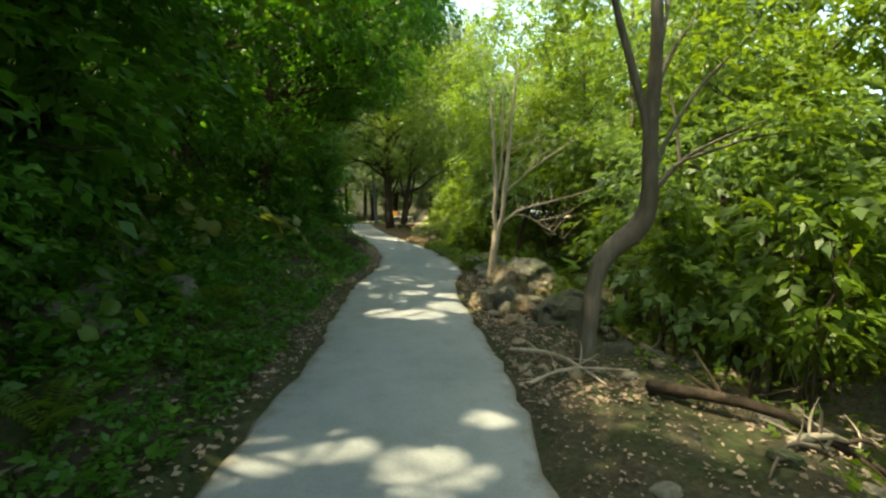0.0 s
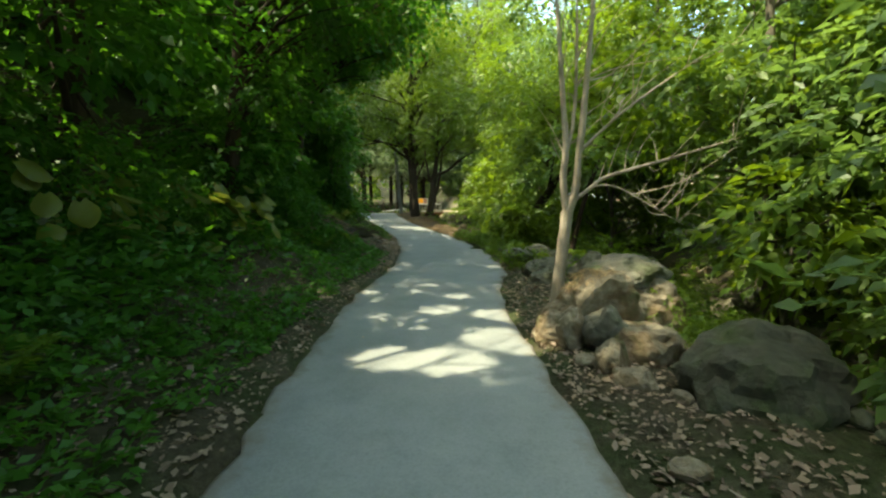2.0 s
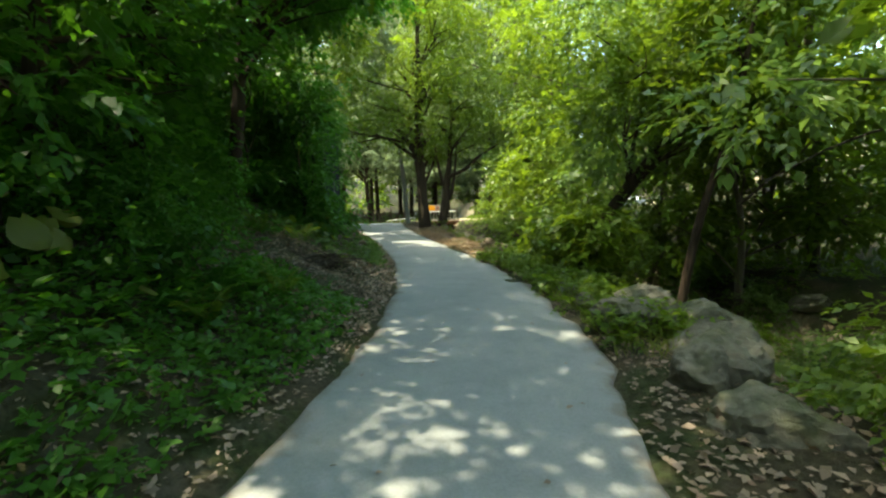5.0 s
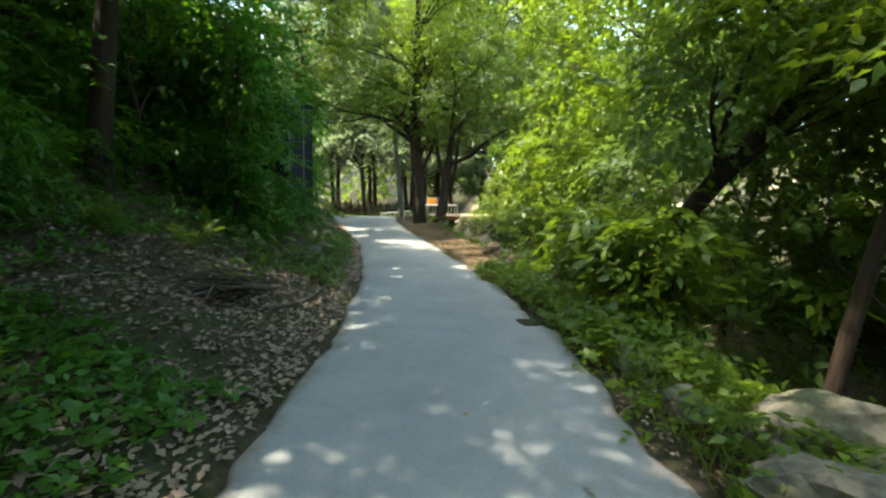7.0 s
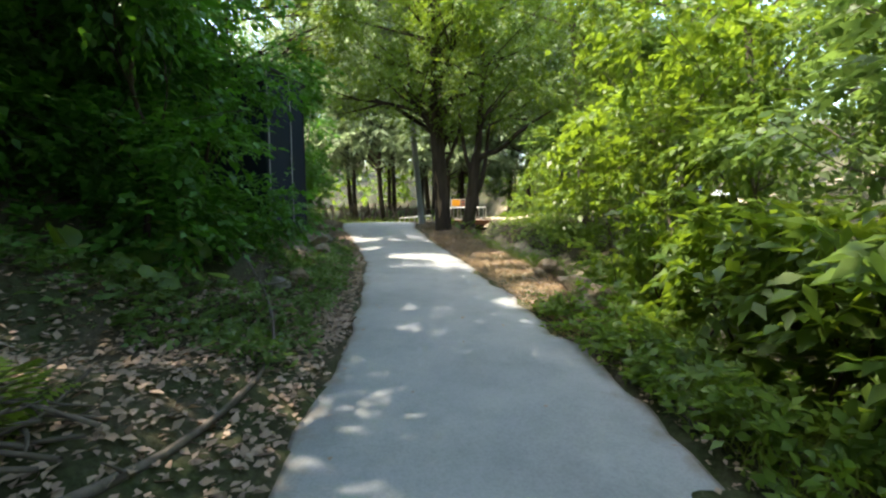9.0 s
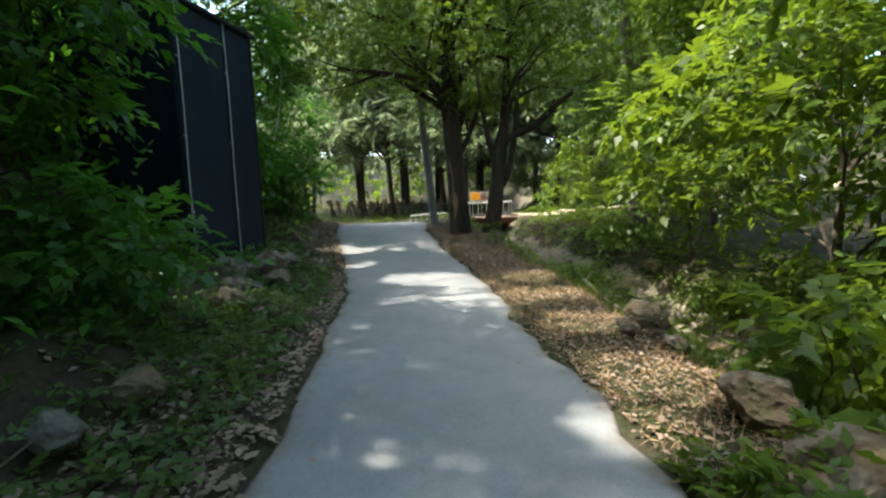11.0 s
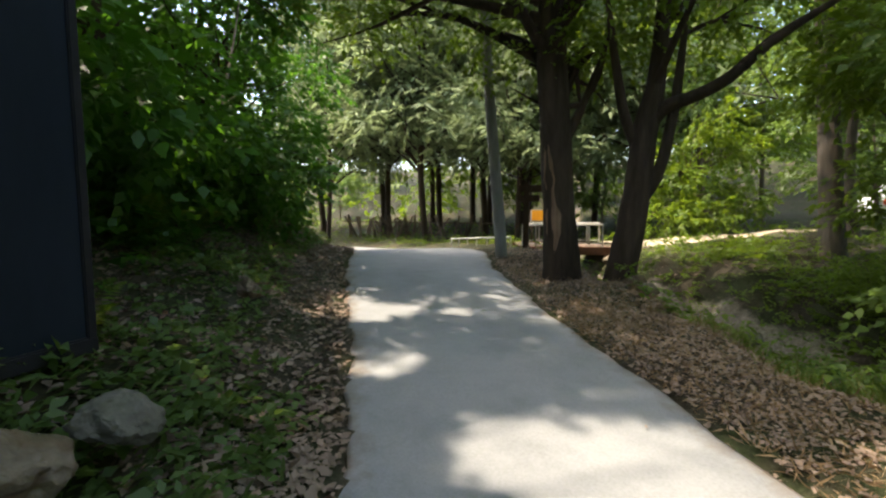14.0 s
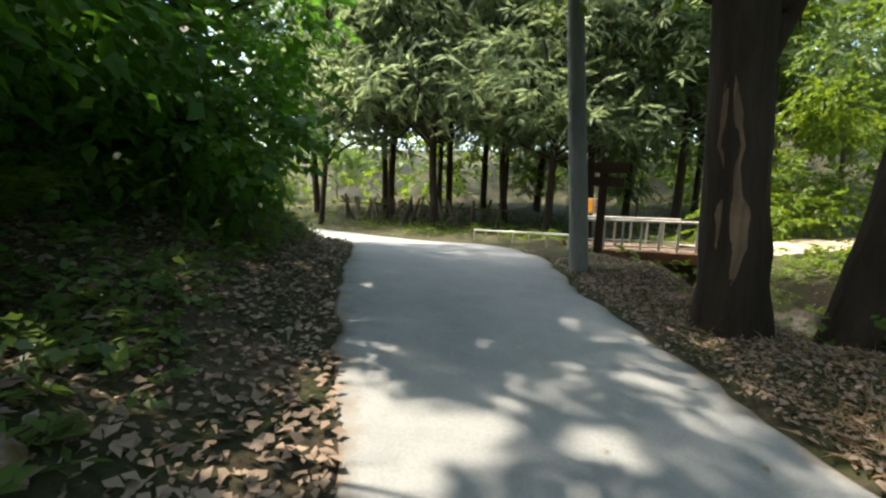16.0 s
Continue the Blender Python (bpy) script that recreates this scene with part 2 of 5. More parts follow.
_wave = [(random.uniform(0.25, 2.8), random.uniform(0, 6.3), random.uniform(0, 6.3)) for _ in range(14)]


def rough_of(x, y):
    z = np.zeros_like(x)
    for k, (f, a, p) in enumerate(_wave):
        z += np.sin(f * (x * math.cos(a) + y * math.sin(a)) * 2 + p) / (1 + 1.3 * f)
    return z * 0.055


def land(x, y):
    """Height of the ground."""
    x, y = np.atleast_1d(np.asarray(x, float)), np.atleast_1d(np.asarray(y, float))
    s, c = beside(ROADLINE, x, y)
    half, rise = c[:, 0], c[:, 1]
    g, gc = beside(GULLYLINE, x, y)
    d = np.abs(s) - half
    left = np.interp(d, [0, 0.45, 1.7, 3.0, 5.0, 12, 30, 60], [0.02, 0.10, 0.62, 1.35, 3.0, 8.5, 17, 24])
    calm = smooth(y, 31, 37)
    left = left * (1 - 0.8 * calm)
    right = np.interp(d, [0, 0.6, 1.6, 4], [0.01, 0.06, 0.10, 0.05])
    far = smooth(g, 0.5, 9) * 0.35 + smooth(g, 9, 40) * 5
    right = right + np.where(g > 0, far, 0)
    cut = (1 - smooth(np.abs(g), 0.25 * gc[:, 0], gc[:, 0])) * 1.15
    z = rise + np.where(s < 0, left, right - cut)
    z += smooth(d, 0.15, 1.2) * rough_of(x, y) * (1 + 0.8 * (s < 0))
    z += smooth(y, 42, 60) * 0.8 + smooth(y, 58, 110) * 9
    return np.where(d < 0.03, rise - 0.06, z)


def place(x, y, up=0.0):
    return Vector((x, y, float(land(x, y)[0]) + up))


def span(y0, y1, s0, s1, n, rng):
    """Random places beside the road: stretch of y, distance beyond its edge (negative: to the left)."""
    k = rng.uniform(0, 1, n)
    yy = y0 + k * (y1 - y0)
    i = np.interp(yy, ROADLINE[:, 1], np.arange(len(ROADLINE)))
    i0 = np.clip(i.astype(int), 0, len(ROADLINE) - 2)
    p = ROADLINE[i0] + (i - i0)[:, None] * (ROADLINE[i0 + 1] - ROADLINE[i0])
    t = ROADLINE[i0 + 1, :2] - ROADLINE[i0, :2]
    t /= np.linalg.norm(t, axis=1)[:, None]
    off = rng.uniform(s0, s1, n)
    off = off + np.sign(off) * p[:, 2]
    return p[:, 0] + t[:, 1] * off, p[:, 1] - t[:, 0] * off


# ---- mesh building ----


def mesh_of(name, verts, faces, material, flat=True):
    verts, faces = np.asarray(verts, np.float32), np.asarray(faces, np.int32)
    me = bpy.data.meshes.new(name)
    k = faces.shape[1]
    me.vertices.add(len(verts))
    me.vertices.foreach_set("co", verts.ravel())
    me.loops.add(faces.size)
    me.loops.foreach_set("vertex_index", faces.ravel())
    me.polygons.add(len(faces))
    me.polygons.foreach_set("loop_start", np.arange(0, faces.size, k, dtype=np.int32))
    me.update(calc_edges=True)
    if not flat:
        me.polygons.foreach_set("use_smooth", np.ones(len(faces), bool))
    me.materials.append(material)
    return me


def part_mesh(name, me, parent, label=""):
    ob = new(name, me)
    ob.parent = parent
    return tagged(ob, label)


def part(name, bm, material, parent=None, label="", smoothed=False):
    me = bpy.data.meshes.new(name)
    bm.to_mesh(me)
    bm.free()
    me.materials.append(material)
    if smoothed:
        me.polygons.foreach_set("use_smooth", np.ones(len(me.polygons), bool))
    return part_mesh(name, me, parent, label) if parent else tagged(new(name, me), label)


def thing(name, label, category, at=(0, 0, 0), group="", kind=""):
    ob = new(name)
    ob.empty_display_size = 0.2
    ob.matrix_basis = Matrix.Translation(at)
    return tagged(ob, label, category, group, kind)


def box_bm(sx, sy, sz, at=(0, 0, 0), bevel=0.01, turn=None):
    bm = bmesh.new()
    m = Matrix.Translation(at) @ (turn or Matrix()) @ Matrix.Diagonal((sx, sy, sz, 1))
    bmesh.ops.create_cube(bm, size=1, matrix=m)
    if bevel:
        bmesh.ops.bevel(bm, geom=bm.edges[:], offset=bevel, segments=2, affect="EDGES")
    return bm


def tube(points, radii, sides=10, rng=None, wobble=0.0, flare=0.0):
    """Vertices and quads of a tapering tube along points."""
    pts = dense(np.array(points, float), np.array(radii, float)) if len(points) > 2 else np.column_stack([np.array(points, float), radii])
    if len(points) > 2:
        pts = pts[:: 3] if (len(pts) - 1) % 3 == 0 else np.vstack([pts[::3], pts[-1:]])
    P, R = pts[:, :3], np.maximum(pts[:, 3], 0.002)
    T = np.gradient(P, axis=0)
    T /= np.linalg.norm(T, axis=1)[:, None] + 1e-9
    a0 = np.cross(T[0], (1.0, 0, 0) if abs(T[0, 2]) > 0.9 else (0, 0, 1.0))
    A = [a0 / (np.linalg.norm(a0) + 1e-9)]
    for q in range(1, len(P)):
        a0 = A[-1] - T[q] * (A[-1] @ T[q])
        A.append(a0 / (np.linalg.norm(a0) + 1e-9))
    A = np.array(A)
    B = np.cross(T, A)
    ang = np.linspace(0, 2 * np.pi, sides, endpoint=False)
    rr = R[:, None] * np.ones((1, sides))
    if wobble and rng is not None:
        rr = rr * (1 + wobble * rng.normal(0, 1, rr.shape) * 0.5 + wobble * np.sin(ang * 3 + rng.uniform(0, 6))[None, :])
    if flare:
        h = (P[:, 2] - P[0, 2])[:, None]
        rr = rr * (1 + flare * np.exp(-h / (R[0] * 1.4)) * (1 + 0.5 * np.sin(ang * 5)[None, :]))
    V = P[:, None] + rr[..., None] * (np.cos(ang)[None, :, None] * A[:, None] + np.sin(ang)[None, :, None] * B[:, None])
    n = len(P)
    i, j = np.meshgrid(np.arange(n - 1), np.arange(sides), indexing="ij")
    a, b = i * sides + j, i * sides + (j + 1) % sides
    F = np.stack([a, b, b + sides, a + sides], -1).reshape(-1, 4)
    V = V.reshape(-1, 3)
    tip = len(V)
    V = np.vstack([V, P[-1:] + T[-1:] * R[-1]])
    last = (n - 1) * sides
    cap = np.array([[last + k, last + (k + 1) % sides, tip, tip] for k in range(0, sides)])
    return V, F, cap


def joined(pieces):
    """Joins (verts, quads, cap) tubes."""
    V, F, base = [], [], 0
    for v, f, cap in pieces:
        V.append(v)
        F.append(f + base)
        base += len(v)
    return np.vstack(V), np.vstack(F)


def leaves(P, D, N, L, Wd, fold=0.12, droop=0.15):
    """One folded quad a leaf."""
    D = D / (np.linalg.norm(D, axis=1)[:, None] + 1e-9)
    S = np.cross(D, N)
    S /= np.linalg.norm(S, axis=1)[:, None] + 1e-9
    U = np.cross(S, D)
    L, Wd = L[:, None], Wd[:, None]
    V = np.stack([P, P + D * L * 0.42 + S * Wd / 2 + U * Wd * fold, P + D * L - U * L * droop, P + D * L * 0.42 - S * Wd / 2 + U * Wd * fold], 1).reshape(-1, 3)
    return V, np.arange(len(V)).reshape(-1, 4)


def sprays(C, out, rng, k=7, length=0.35, leaf=0.09, flat=0.7, slim=0.55):
    """Leafy twigs: from each place C a twig runs along out, with k leaves to both sides, in a roughly level plane."""
    n = len(C)
    out = out / (np.linalg.norm(out, axis=1)[:, None] + 1e-9)
    up = rng.normal(0, 1, (n, 3)) * (1 - flat)
    up[:, 2] += 1
    up /= np.linalg.norm(up, axis=1)[:, None]
    side = np.cross(out, up)
    side /= np.linalg.norm(side, axis=1)[:, None] + 1e-9
    ln = length * rng.uniform(0.6, 1.3, n)
    P, D, N = [], [], []
    for j in range(k):
        u = (j + 0.5) / k
        sg = 1 if j % 2 else -1
        P.append(C + out * (ln * u)[:, None] - up * (ln * u * u * 0.25)[:, None])
        a = rng.uniform(0.4, 1.2, n)[:, None] * (0 if j == k - 1 else 1)
        D.append(out * np.cos(a) + sg * side * np.sin(a) - up * rng.uniform(0, 0.35, n)[:, None])
        N.append(up + rng.normal(0, 0.28, (n, 3)))
    P, D, N = np.concatenate(P), np.concatenate(D), np.concatenate(N)
    L = leaf * rng.uniform(0.65, 1.3, len(P))
    return leaves(P, D, N, L, L * slim * rng.uniform(0.8, 1.2, len(P)))


def blob_sprays(rng, blobs, n, k=7, length=0.4, leaf=0.1, hollow=0.45, droop=0.25, flat=0.7, slim=0.55):
    """Foliage in uneven clumps. blobs: rows of centre and radii."""
    b = np.array(blobs, float)
    w = (b[:, 3] * b[:, 4] * b[:, 5]) ** 0.72
    pick = rng.choice(len(b), n, p=w / w.sum())
    # twigs gather in tufts, so that gaps stay between them
    tufts = max(n // 9, 1)
    tuft_dir = rng.normal(0, 1, (tufts, 3))
    tuft_dir /= np.linalg.norm(tuft_dir, axis=1)[:, None]
    tuft_r = (hollow + (1 - hollow) * rng.uniform(0, 1, tufts) ** 0.6) * rng.uniform(0.8, 1.12, tufts)
    which = rng.integers(0, tufts, n)
    dirs = tuft_dir[which] + rng.normal(0, 0.13, (n, 3))
    C = b[pick, :3] + dirs * tuft_r[which][:, None] * b[pick, 3:6] + rng.normal(0, 0.08, (n, 3))
    out = dirs * np.array([1, 1, 0.45]) + rng.normal(0, 0.45, (n, 3))
    out[:, 2] -= droop
    return sprays(C, out, rng, k, length, leaf, flat, slim)

# ---- ground and road ----
def lines(a, b, step, far, grow=1.25):
    mid = list(np.arange(a, b + 1e-6, step))
    lo, hi, s = [], [], step
    x = 0.0
    while x < far:
        s *= grow
        x += s
        lo.append(a - x)
        hi.append(b + x)
    return np.array(lo[::-1] + mid + hi)


gx, gy = lines(-12, 14, 0.2, 420), lines(-4, 46, 0.22, 420)
X, Y = np.meshgrid(gx, gy, indexing="ij")
xs, ys = X.ravel(), Y.ravel()
near = (np.abs(xs) < 90) & (ys > -60) & (ys < 130)
zs = np.full(len(xs), 9.0)
zs[near] = land(xs[near], ys[near])
zs[~near] = land(np.clip(xs[~near], -90, 90), np.clip(ys[~near], -60, 130))
nx, ny = len(gx), len(gy)
i, j = np.meshgrid(np.arange(nx - 1), np.arange(ny - 1), indexing="ij")
a = (i * ny + j).ravel()
M_GROUND, nt, b = shader("forest_soil", 0.95, 0, 0.15)
soil = ramp_of(nt, noise_of(nt, 0.7, 5, 0.6), [(0.28, (0.06, 0.05, 0.034)), (0.45, (0.10, 0.085, 0.055)), (0.55, (0.06, 0.075, 0.03)), (0.66, (0.14, 0.115, 0.08)), (0.78, (0.05, 0.07, 0.025))])
grain = noise_of(nt, 22, 8, 0.7)
# pale sand and gravel washed out along the stream bed
bed_ = nt.nodes.new("ShaderNodeAttribute")
bed_.attribute_name = "bed"
ragged = nt.nodes.new("ShaderNodeMath")
ragged.operation = "MULTIPLY_ADD"
nt.links.new(noise_of(nt, 1.8, 6, 0.7), ragged.inputs[0])
ragged.inputs[1].default_value = 0.9
nt.links.new(bed_.outputs["Fac"], ragged.inputs[2])
gravel = ramp_of(nt, noise_of(nt, 9, 5, 0.7), [(0.3, (0.20, 0.17, 0.125)), (0.55, (0.40, 0.345, 0.26)), (0.75, (0.27, 0.25, 0.20))])
soil = mixed(nt, ramp_of(nt, ragged.outputs[0], [(0.85, (0, 0, 0)), (1.05, (1, 1, 1))]), soil, gravel)
nt.links.new(mixed(nt, 1.0, soil, ramp_of(nt, grain, [(0.3, (0.4, 0.4, 0.4)), (0.7, W)]), "MULTIPLY"), b.inputs["Base Color"])
bumped(nt, b, grain, 0.9, 0.05)
ground_mesh = mesh_of("ground", np.column_stack([xs, ys, zs]), np.stack([a, a + ny, a + ny + 1, a + 1], -1), M_GROUND, False)
bed = np.zeros(len(xs), np.float32)
g_, gc_ = beside(GULLYLINE, xs[near], ys[near])
bed[near] = 1 - smooth(np.abs(g_), 0.25 * gc_[:, 0], 0.95 * gc_[:, 0])
ground_mesh.attributes.new("bed", "FLOAT", "POINT").data.foreach_set("value", bed)
tagged(new("ground", ground_mesh), "brown forest soil with leaf litter and moss", "ground", kind="structure")

rng = np.random.default_rng(3)
rl = dense(LANE[1:], HALF[1:], RISE[1:])
t = np.gradient(rl[:, :2], axis=0)
t /= np.linalg.norm(t, axis=1)[:, None]
nrm = np.column_stack([t[:, 1], -t[:, 0]])
cross = np.array([-1.0, -0.97, -0.6, -0.2, 0.2, 0.6, 0.97, 1.0])
rag = rng.normal(0, 0.016, (len(rl), 2))
for f_, w_ in ((2.3, 0.022), (5.1, 0.02), (9.7, 0.014)):
    rag[:, 0] += w_ * np.sin(f_ * rl[:, 1] + 1.3 * f_)
    rag[:, 1] += w_ * np.sin(f_ * rl[:, 1] + 0.4 * f_) * np.interp(rl[:, 1], [12, 17, 24, 27], [1, 2.2, 2.2, 1])
V = []
for k, u in enumerate(cross):
    e = rag[:, 0] if u < 0 else rag[:, 1]
    off = u * (rl[:, 2] + (e if abs(u) > 0.9 else 0))
    z = rl[:, 3] + 0.012 * (1 - u * u) - (0.008 if abs(u) == 1 else 0)
    V.append(np.column_stack([rl[:, 0] + nrm[:, 0] * off, rl[:, 1] + nrm[:, 1] * off, z]))
V.insert(0, V[0] - [0, 0, 0.15])
V.append(V[-1] - [0, 0, 0.15])
n = len(rl)
F = [(k * n + q, (k + 1) * n + q, (k + 1) * n + q + 1, k * n + q + 1) for k in range(len(V) - 1) for q in range(n - 1)]
road_mesh = mesh_of("road", np.vstack(V), F, M_ROAD, False)
rim = road_mesh.attributes.new("rim", "FLOAT", "POINT")
# 0 over the wheel tracks, towards 0.75 at the very edge
rim.data.foreach_set("value", np.repeat(np.interp(np.abs(np.r_[-1, cross, 1]), [0, 0.6, 0.97, 1.0], [0.25, 0.32, 0.66, 0.72]), n).astype(np.float32))
tagged(new("road", road_mesh), "narrow grey concrete lane dusty along its edges", "road", kind="structure")

# ---- trees ----


def tree(name, label, at, stems, blobs, n, leaf_mat, bark, rng, k=7, leaf=0.11, length=0.42, hollow=0.45, limbs=True, droop=0.25, flat=0.7, slim=0.55, group="", wob=0.05, flare=0.35, category="tree"):
    """stems: (points, radii) in the tree's own space; the first is the trunk."""
    th = thing(name, label, category, at, group)
    v, f, _ = tube(*stems[0], 14, rng, wob, flare)
    part_mesh("trunk", mesh_of("trunk", v, f, bark, False), th)
    for pts, rad in stems[1:]:
        v, f, _ = tube(pts, rad, 9, rng, wob)
        part_mesh("limb", mesh_of("limb", v, f, bark, False), th)
    if limbs and len(blobs):
        tp, tr = np.array(stems[0][0], float), stems[0][1]
        pieces = []
        for c in blobs:
            c = np.array(c[:3])
            h = np.clip(c[2] - rng.uniform(0.6, 1.8), tp[0, 2] + 1.0, tp[-1, 2])
            s = np.array([np.interp(h, tp[:, 2], tp[:, q]) for q in range(3)])
            r = 0.45 * np.interp(h, tp[:, 2], tr)
            mid = (s + c) / 2 + rng.normal(0, 0.15, 3) + [0, 0, 0.15]
            pieces.append(tube([s, mid, c], [r, r * 0.6, 0.008], 6, rng))
            for _ in range(2):
                e = c + rng.normal(0, 0.6, 3)
                pieces.append(tube([mid, (mid + e) / 2 + rng.normal(0, 0.1, 3), e], [r * 0.5, r * 0.3, 0.005], 5, rng))
        v, f = joined(pieces)
        tagged(part_mesh("branchwork", mesh_of("branchwork", v, f, bark, False), th), kind="stuff")
    if n:
        v, f = blob_sprays(rng, blobs, n, k, length, leaf, hollow, droop, flat, slim)
        part_mesh("crown", mesh_of("crown", v, f, leaf_mat), th)
    return th


def random_blobs(rng, n, x, y, z, r):
    c = np.column_stack([rng.uniform(*x, n), rng.uniform(*y, n), rng.uniform(*z, n)])
    rr = rng.uniform(*r, n)
    return np.column_stack([c, rr, rr * rng.uniform(0.8, 1.2, n), rr * rng.uniform(0.5, 0.75, n)])


def trunk_line(rng, h, lean=(0.3, 0.0), r=0.14):
    q = np.linspace(0, 1, 6)
    pts = np.column_stack([lean[0] * q + rng.normal(0, 0.06, 6), lean[1] * q + rng.normal(0, 0.06, 6), -0.3 + q * (h + 0.3)])
    return pts.tolist(), (r * (1 - 0.75 * q)).tolist()


rng = np.random.default_rng(11)
LEFT = []
for q in range(3):
    LEFT.append(tree("bank_tree", "dense dark green broadleaf tree leaning out over the lane", (-60, -20 + 8 * q, 0), [trunk_line(rng, 6.5, (0.8, 0.2), 0.13)],
                     np.vstack([random_blobs(rng, 9, (-1.8, 2.3), (-2.2, 2.2), (0.3, 3.6), (0.8, 1.3)), random_blobs(rng, 9, (-1.6, 4.8), (-2.4, 2.4), (3.8, 8.2), (0.8, 1.4))]), 2050, M_LEAF_DEEP, M_BARK, rng, leaf=0.15, slim=0.62, hollow=0.3, group="trees on the bank"))
RIGHT = []
for q in range(3):
    RIGHT.append(tree("stream_tree", "tall broadleaf tree with bright sunlit green leaves by the stream", (60, -20 + 8 * q, 0), [trunk_line(rng, 8.5, (-0.6, 0.3), 0.13)],
                      random_blobs(rng, 15, (-3.4, 2.4), (-2.6, 2.6), (3.6, 9.5), (0.8, 1.5)), 1550, (M_LEAF_FRESH, M_LEAF_FRESH, M_LEAF_PALE)[q], M_BARK_GREY, rng, hollow=0.35, leaf=0.15, group="trees by the stream"))
LOW = []
for q in range(3):
    LOW.append(tree("low_tree", "low spreading tree with drooping fresh green leaves by the stream", (70, -20 + 8 * q, 0), [trunk_line(rng, 3.4, (-0.5, 0.2), 0.07)],
                    random_blobs(rng, 12, (-1.7, 1.7), (-1.8, 1.8), (0.5, 4.4), (0.6, 1.1)), 1050, (M_LEAF_FRESH, M_LEAF_PALE, M_LEAF_FRESH)[q], M_BARK_GREY, rng, leaf=0.155, group="low trees by the stream"))
SHRUB = []
for q in range(4):
    SHRUB.append(tree("shrub", "leafy green shrub on the shaded bank" if q < 2 else "bright green leafy shrub beside the stream", (-70, -20 + 4 * q, 0), [trunk_line(rng, 0.7, (0.1, 0.1), 0.02)],
                      random_blobs(rng, 7, (-0.55, 0.55), (-0.55, 0.55), (0.15, 0.95), (0.3, 0.5)), 310, (M_LEAF_DEEP, M_LEAF_DEEP, M_LEAF_FRESH, M_LEAF_PALE)[q], M_BARK, rng, leaf=0.095, length=0.3, k=6, limbs=False,
                      group="shrubs on the bank" if q < 2 else "shrubs by the stream", flare=0, category="shrub"))


def plant(kind, x, y, turn=0.0, size=1.0, up=0.0):
    p = place(x, y, up)
    return copy_thing(kind, pose(p.x, p.y, p.z, 0, 0, turn) @ Matrix.Scale(size, 4))


def move_to(ob, x, y, turn=0.0):
    p = place(x, y)
    ob.matrix_basis = pose(p.x, p.y, p.z, 0, 0, turn)


def row(kinds, spots, jitter=25, first=True):
    for q, (x, y, turn, size) in enumerate(spots):
        k = kinds[q % len(kinds)]
        tw = turn + rng.uniform(-jitter, jitter)
        if first and q < len(kinds):
            p = place(x, y)
            k.matrix_basis = pose(p.x, p.y, p.z, 0, 0, tw) @ Matrix.Scale(size, 4)
        else:
            plant(k, x, y, tw, size)


def along(y, s):
    """A place beside the road at stretch y, s metres past its edge (negative: left)."""
    x, yy = span(y, y, s, s, 1, np.random.default_rng(1))
    return float(x[0]), float(yy[0])


spots = []
for yy in np.arange(-5, 36, 3.0):
    x, y = along(yy, -rng.uniform(3.0, 3.8))
    if 21.0 < y < 27.5:
        x -= 3.5
    elif 13.5 < y < 20.5:
        x -= 0.9
    elif y > 26.0:
        continue
    spots.append((x, y, 12 if yy < 20 else 25, rng.uniform(0.9, 1.15)))
for yy in np.arange(0, 40, 6.5):
    x, y = along(yy, -rng.uniform(7, 8.5))
    spots.append((x, y, rng.uniform(0, 360), rng.uniform(1.1, 1.35)))
# the last two stand further up, added to darken the bank below
row(LEFT, spots + [(*along(2.6, -5.6), 12, 1.05), (*along(6.6, -5.8), 12, 1.05)])
WALL = []
for q in range(2):
    WALL.append(tree("bank_tree", "dense dark green tree forming a leafy wall", (-60, 10 + 8 * q, 0), [trunk_line(rng, 4.5, (0.2, 0.1), 0.11)],
                     random_blobs(rng, 14, (-2.2, 1.5), (-2.1, 2.1), (0.1, 4.4), (0.9, 1.3)), 2700, M_LEAF_DEEP, M_BARK, rng, leaf=0.15, slim=0.62, hollow=0.3, group="trees on the bank"))
spots = []
for yy, s_ in ((27.4, -4.6), (30.0, -3.1), (32.2, -2.9), (34.4, -3.0), (32.5, -6.8)):
    x, y = along(yy, s_)
    spots.append((x, y, 25, 1.0))
row(WALL, spots)
# tall trees added to shade the lane; their limbs meet over its shaded stretch
OVER = []
for q in range(2):
    OVER.append(tree("tall_bank_tree", "tall broadleaf tree arching over the lane, added for shade and cover", (-60, 30 + 9 * q, 0), [trunk_line(rng, 9.5, (1.0, 0.1), 0.17)],
                     np.vstack([random_blobs(rng, 16, (-0.6, 5.2), (-2.8, 2.8), (5.0, 9.6), (0.9, 1.5)), random_blobs(rng, 5, (1.5, 4.5), (-2.0, 2.0), (4.2, 5.4), (0.6, 0.9))]), 2300, M_LEAF_FRESH if q else M_LEAF_DEEP, M_BARK, rng, leaf=0.15, slim=0.6, hollow=0.25, group="trees on the bank"))
# fifth, behind the cabinet, is added to shade the lane; sixth covers open sky
row(OVER, [(*along(12.2, -2.9), 5, 0.9), (*along(15.6, -3.3), 8, 0.95), (*along(18.6, -3.2), 10, 0.95), (*along(6.6, -3.2), 5, 0.85), (-7.4, 23.6, 15, 0.95), (-9.2, 28.8, 25, 0.95)], 12)
spots = []
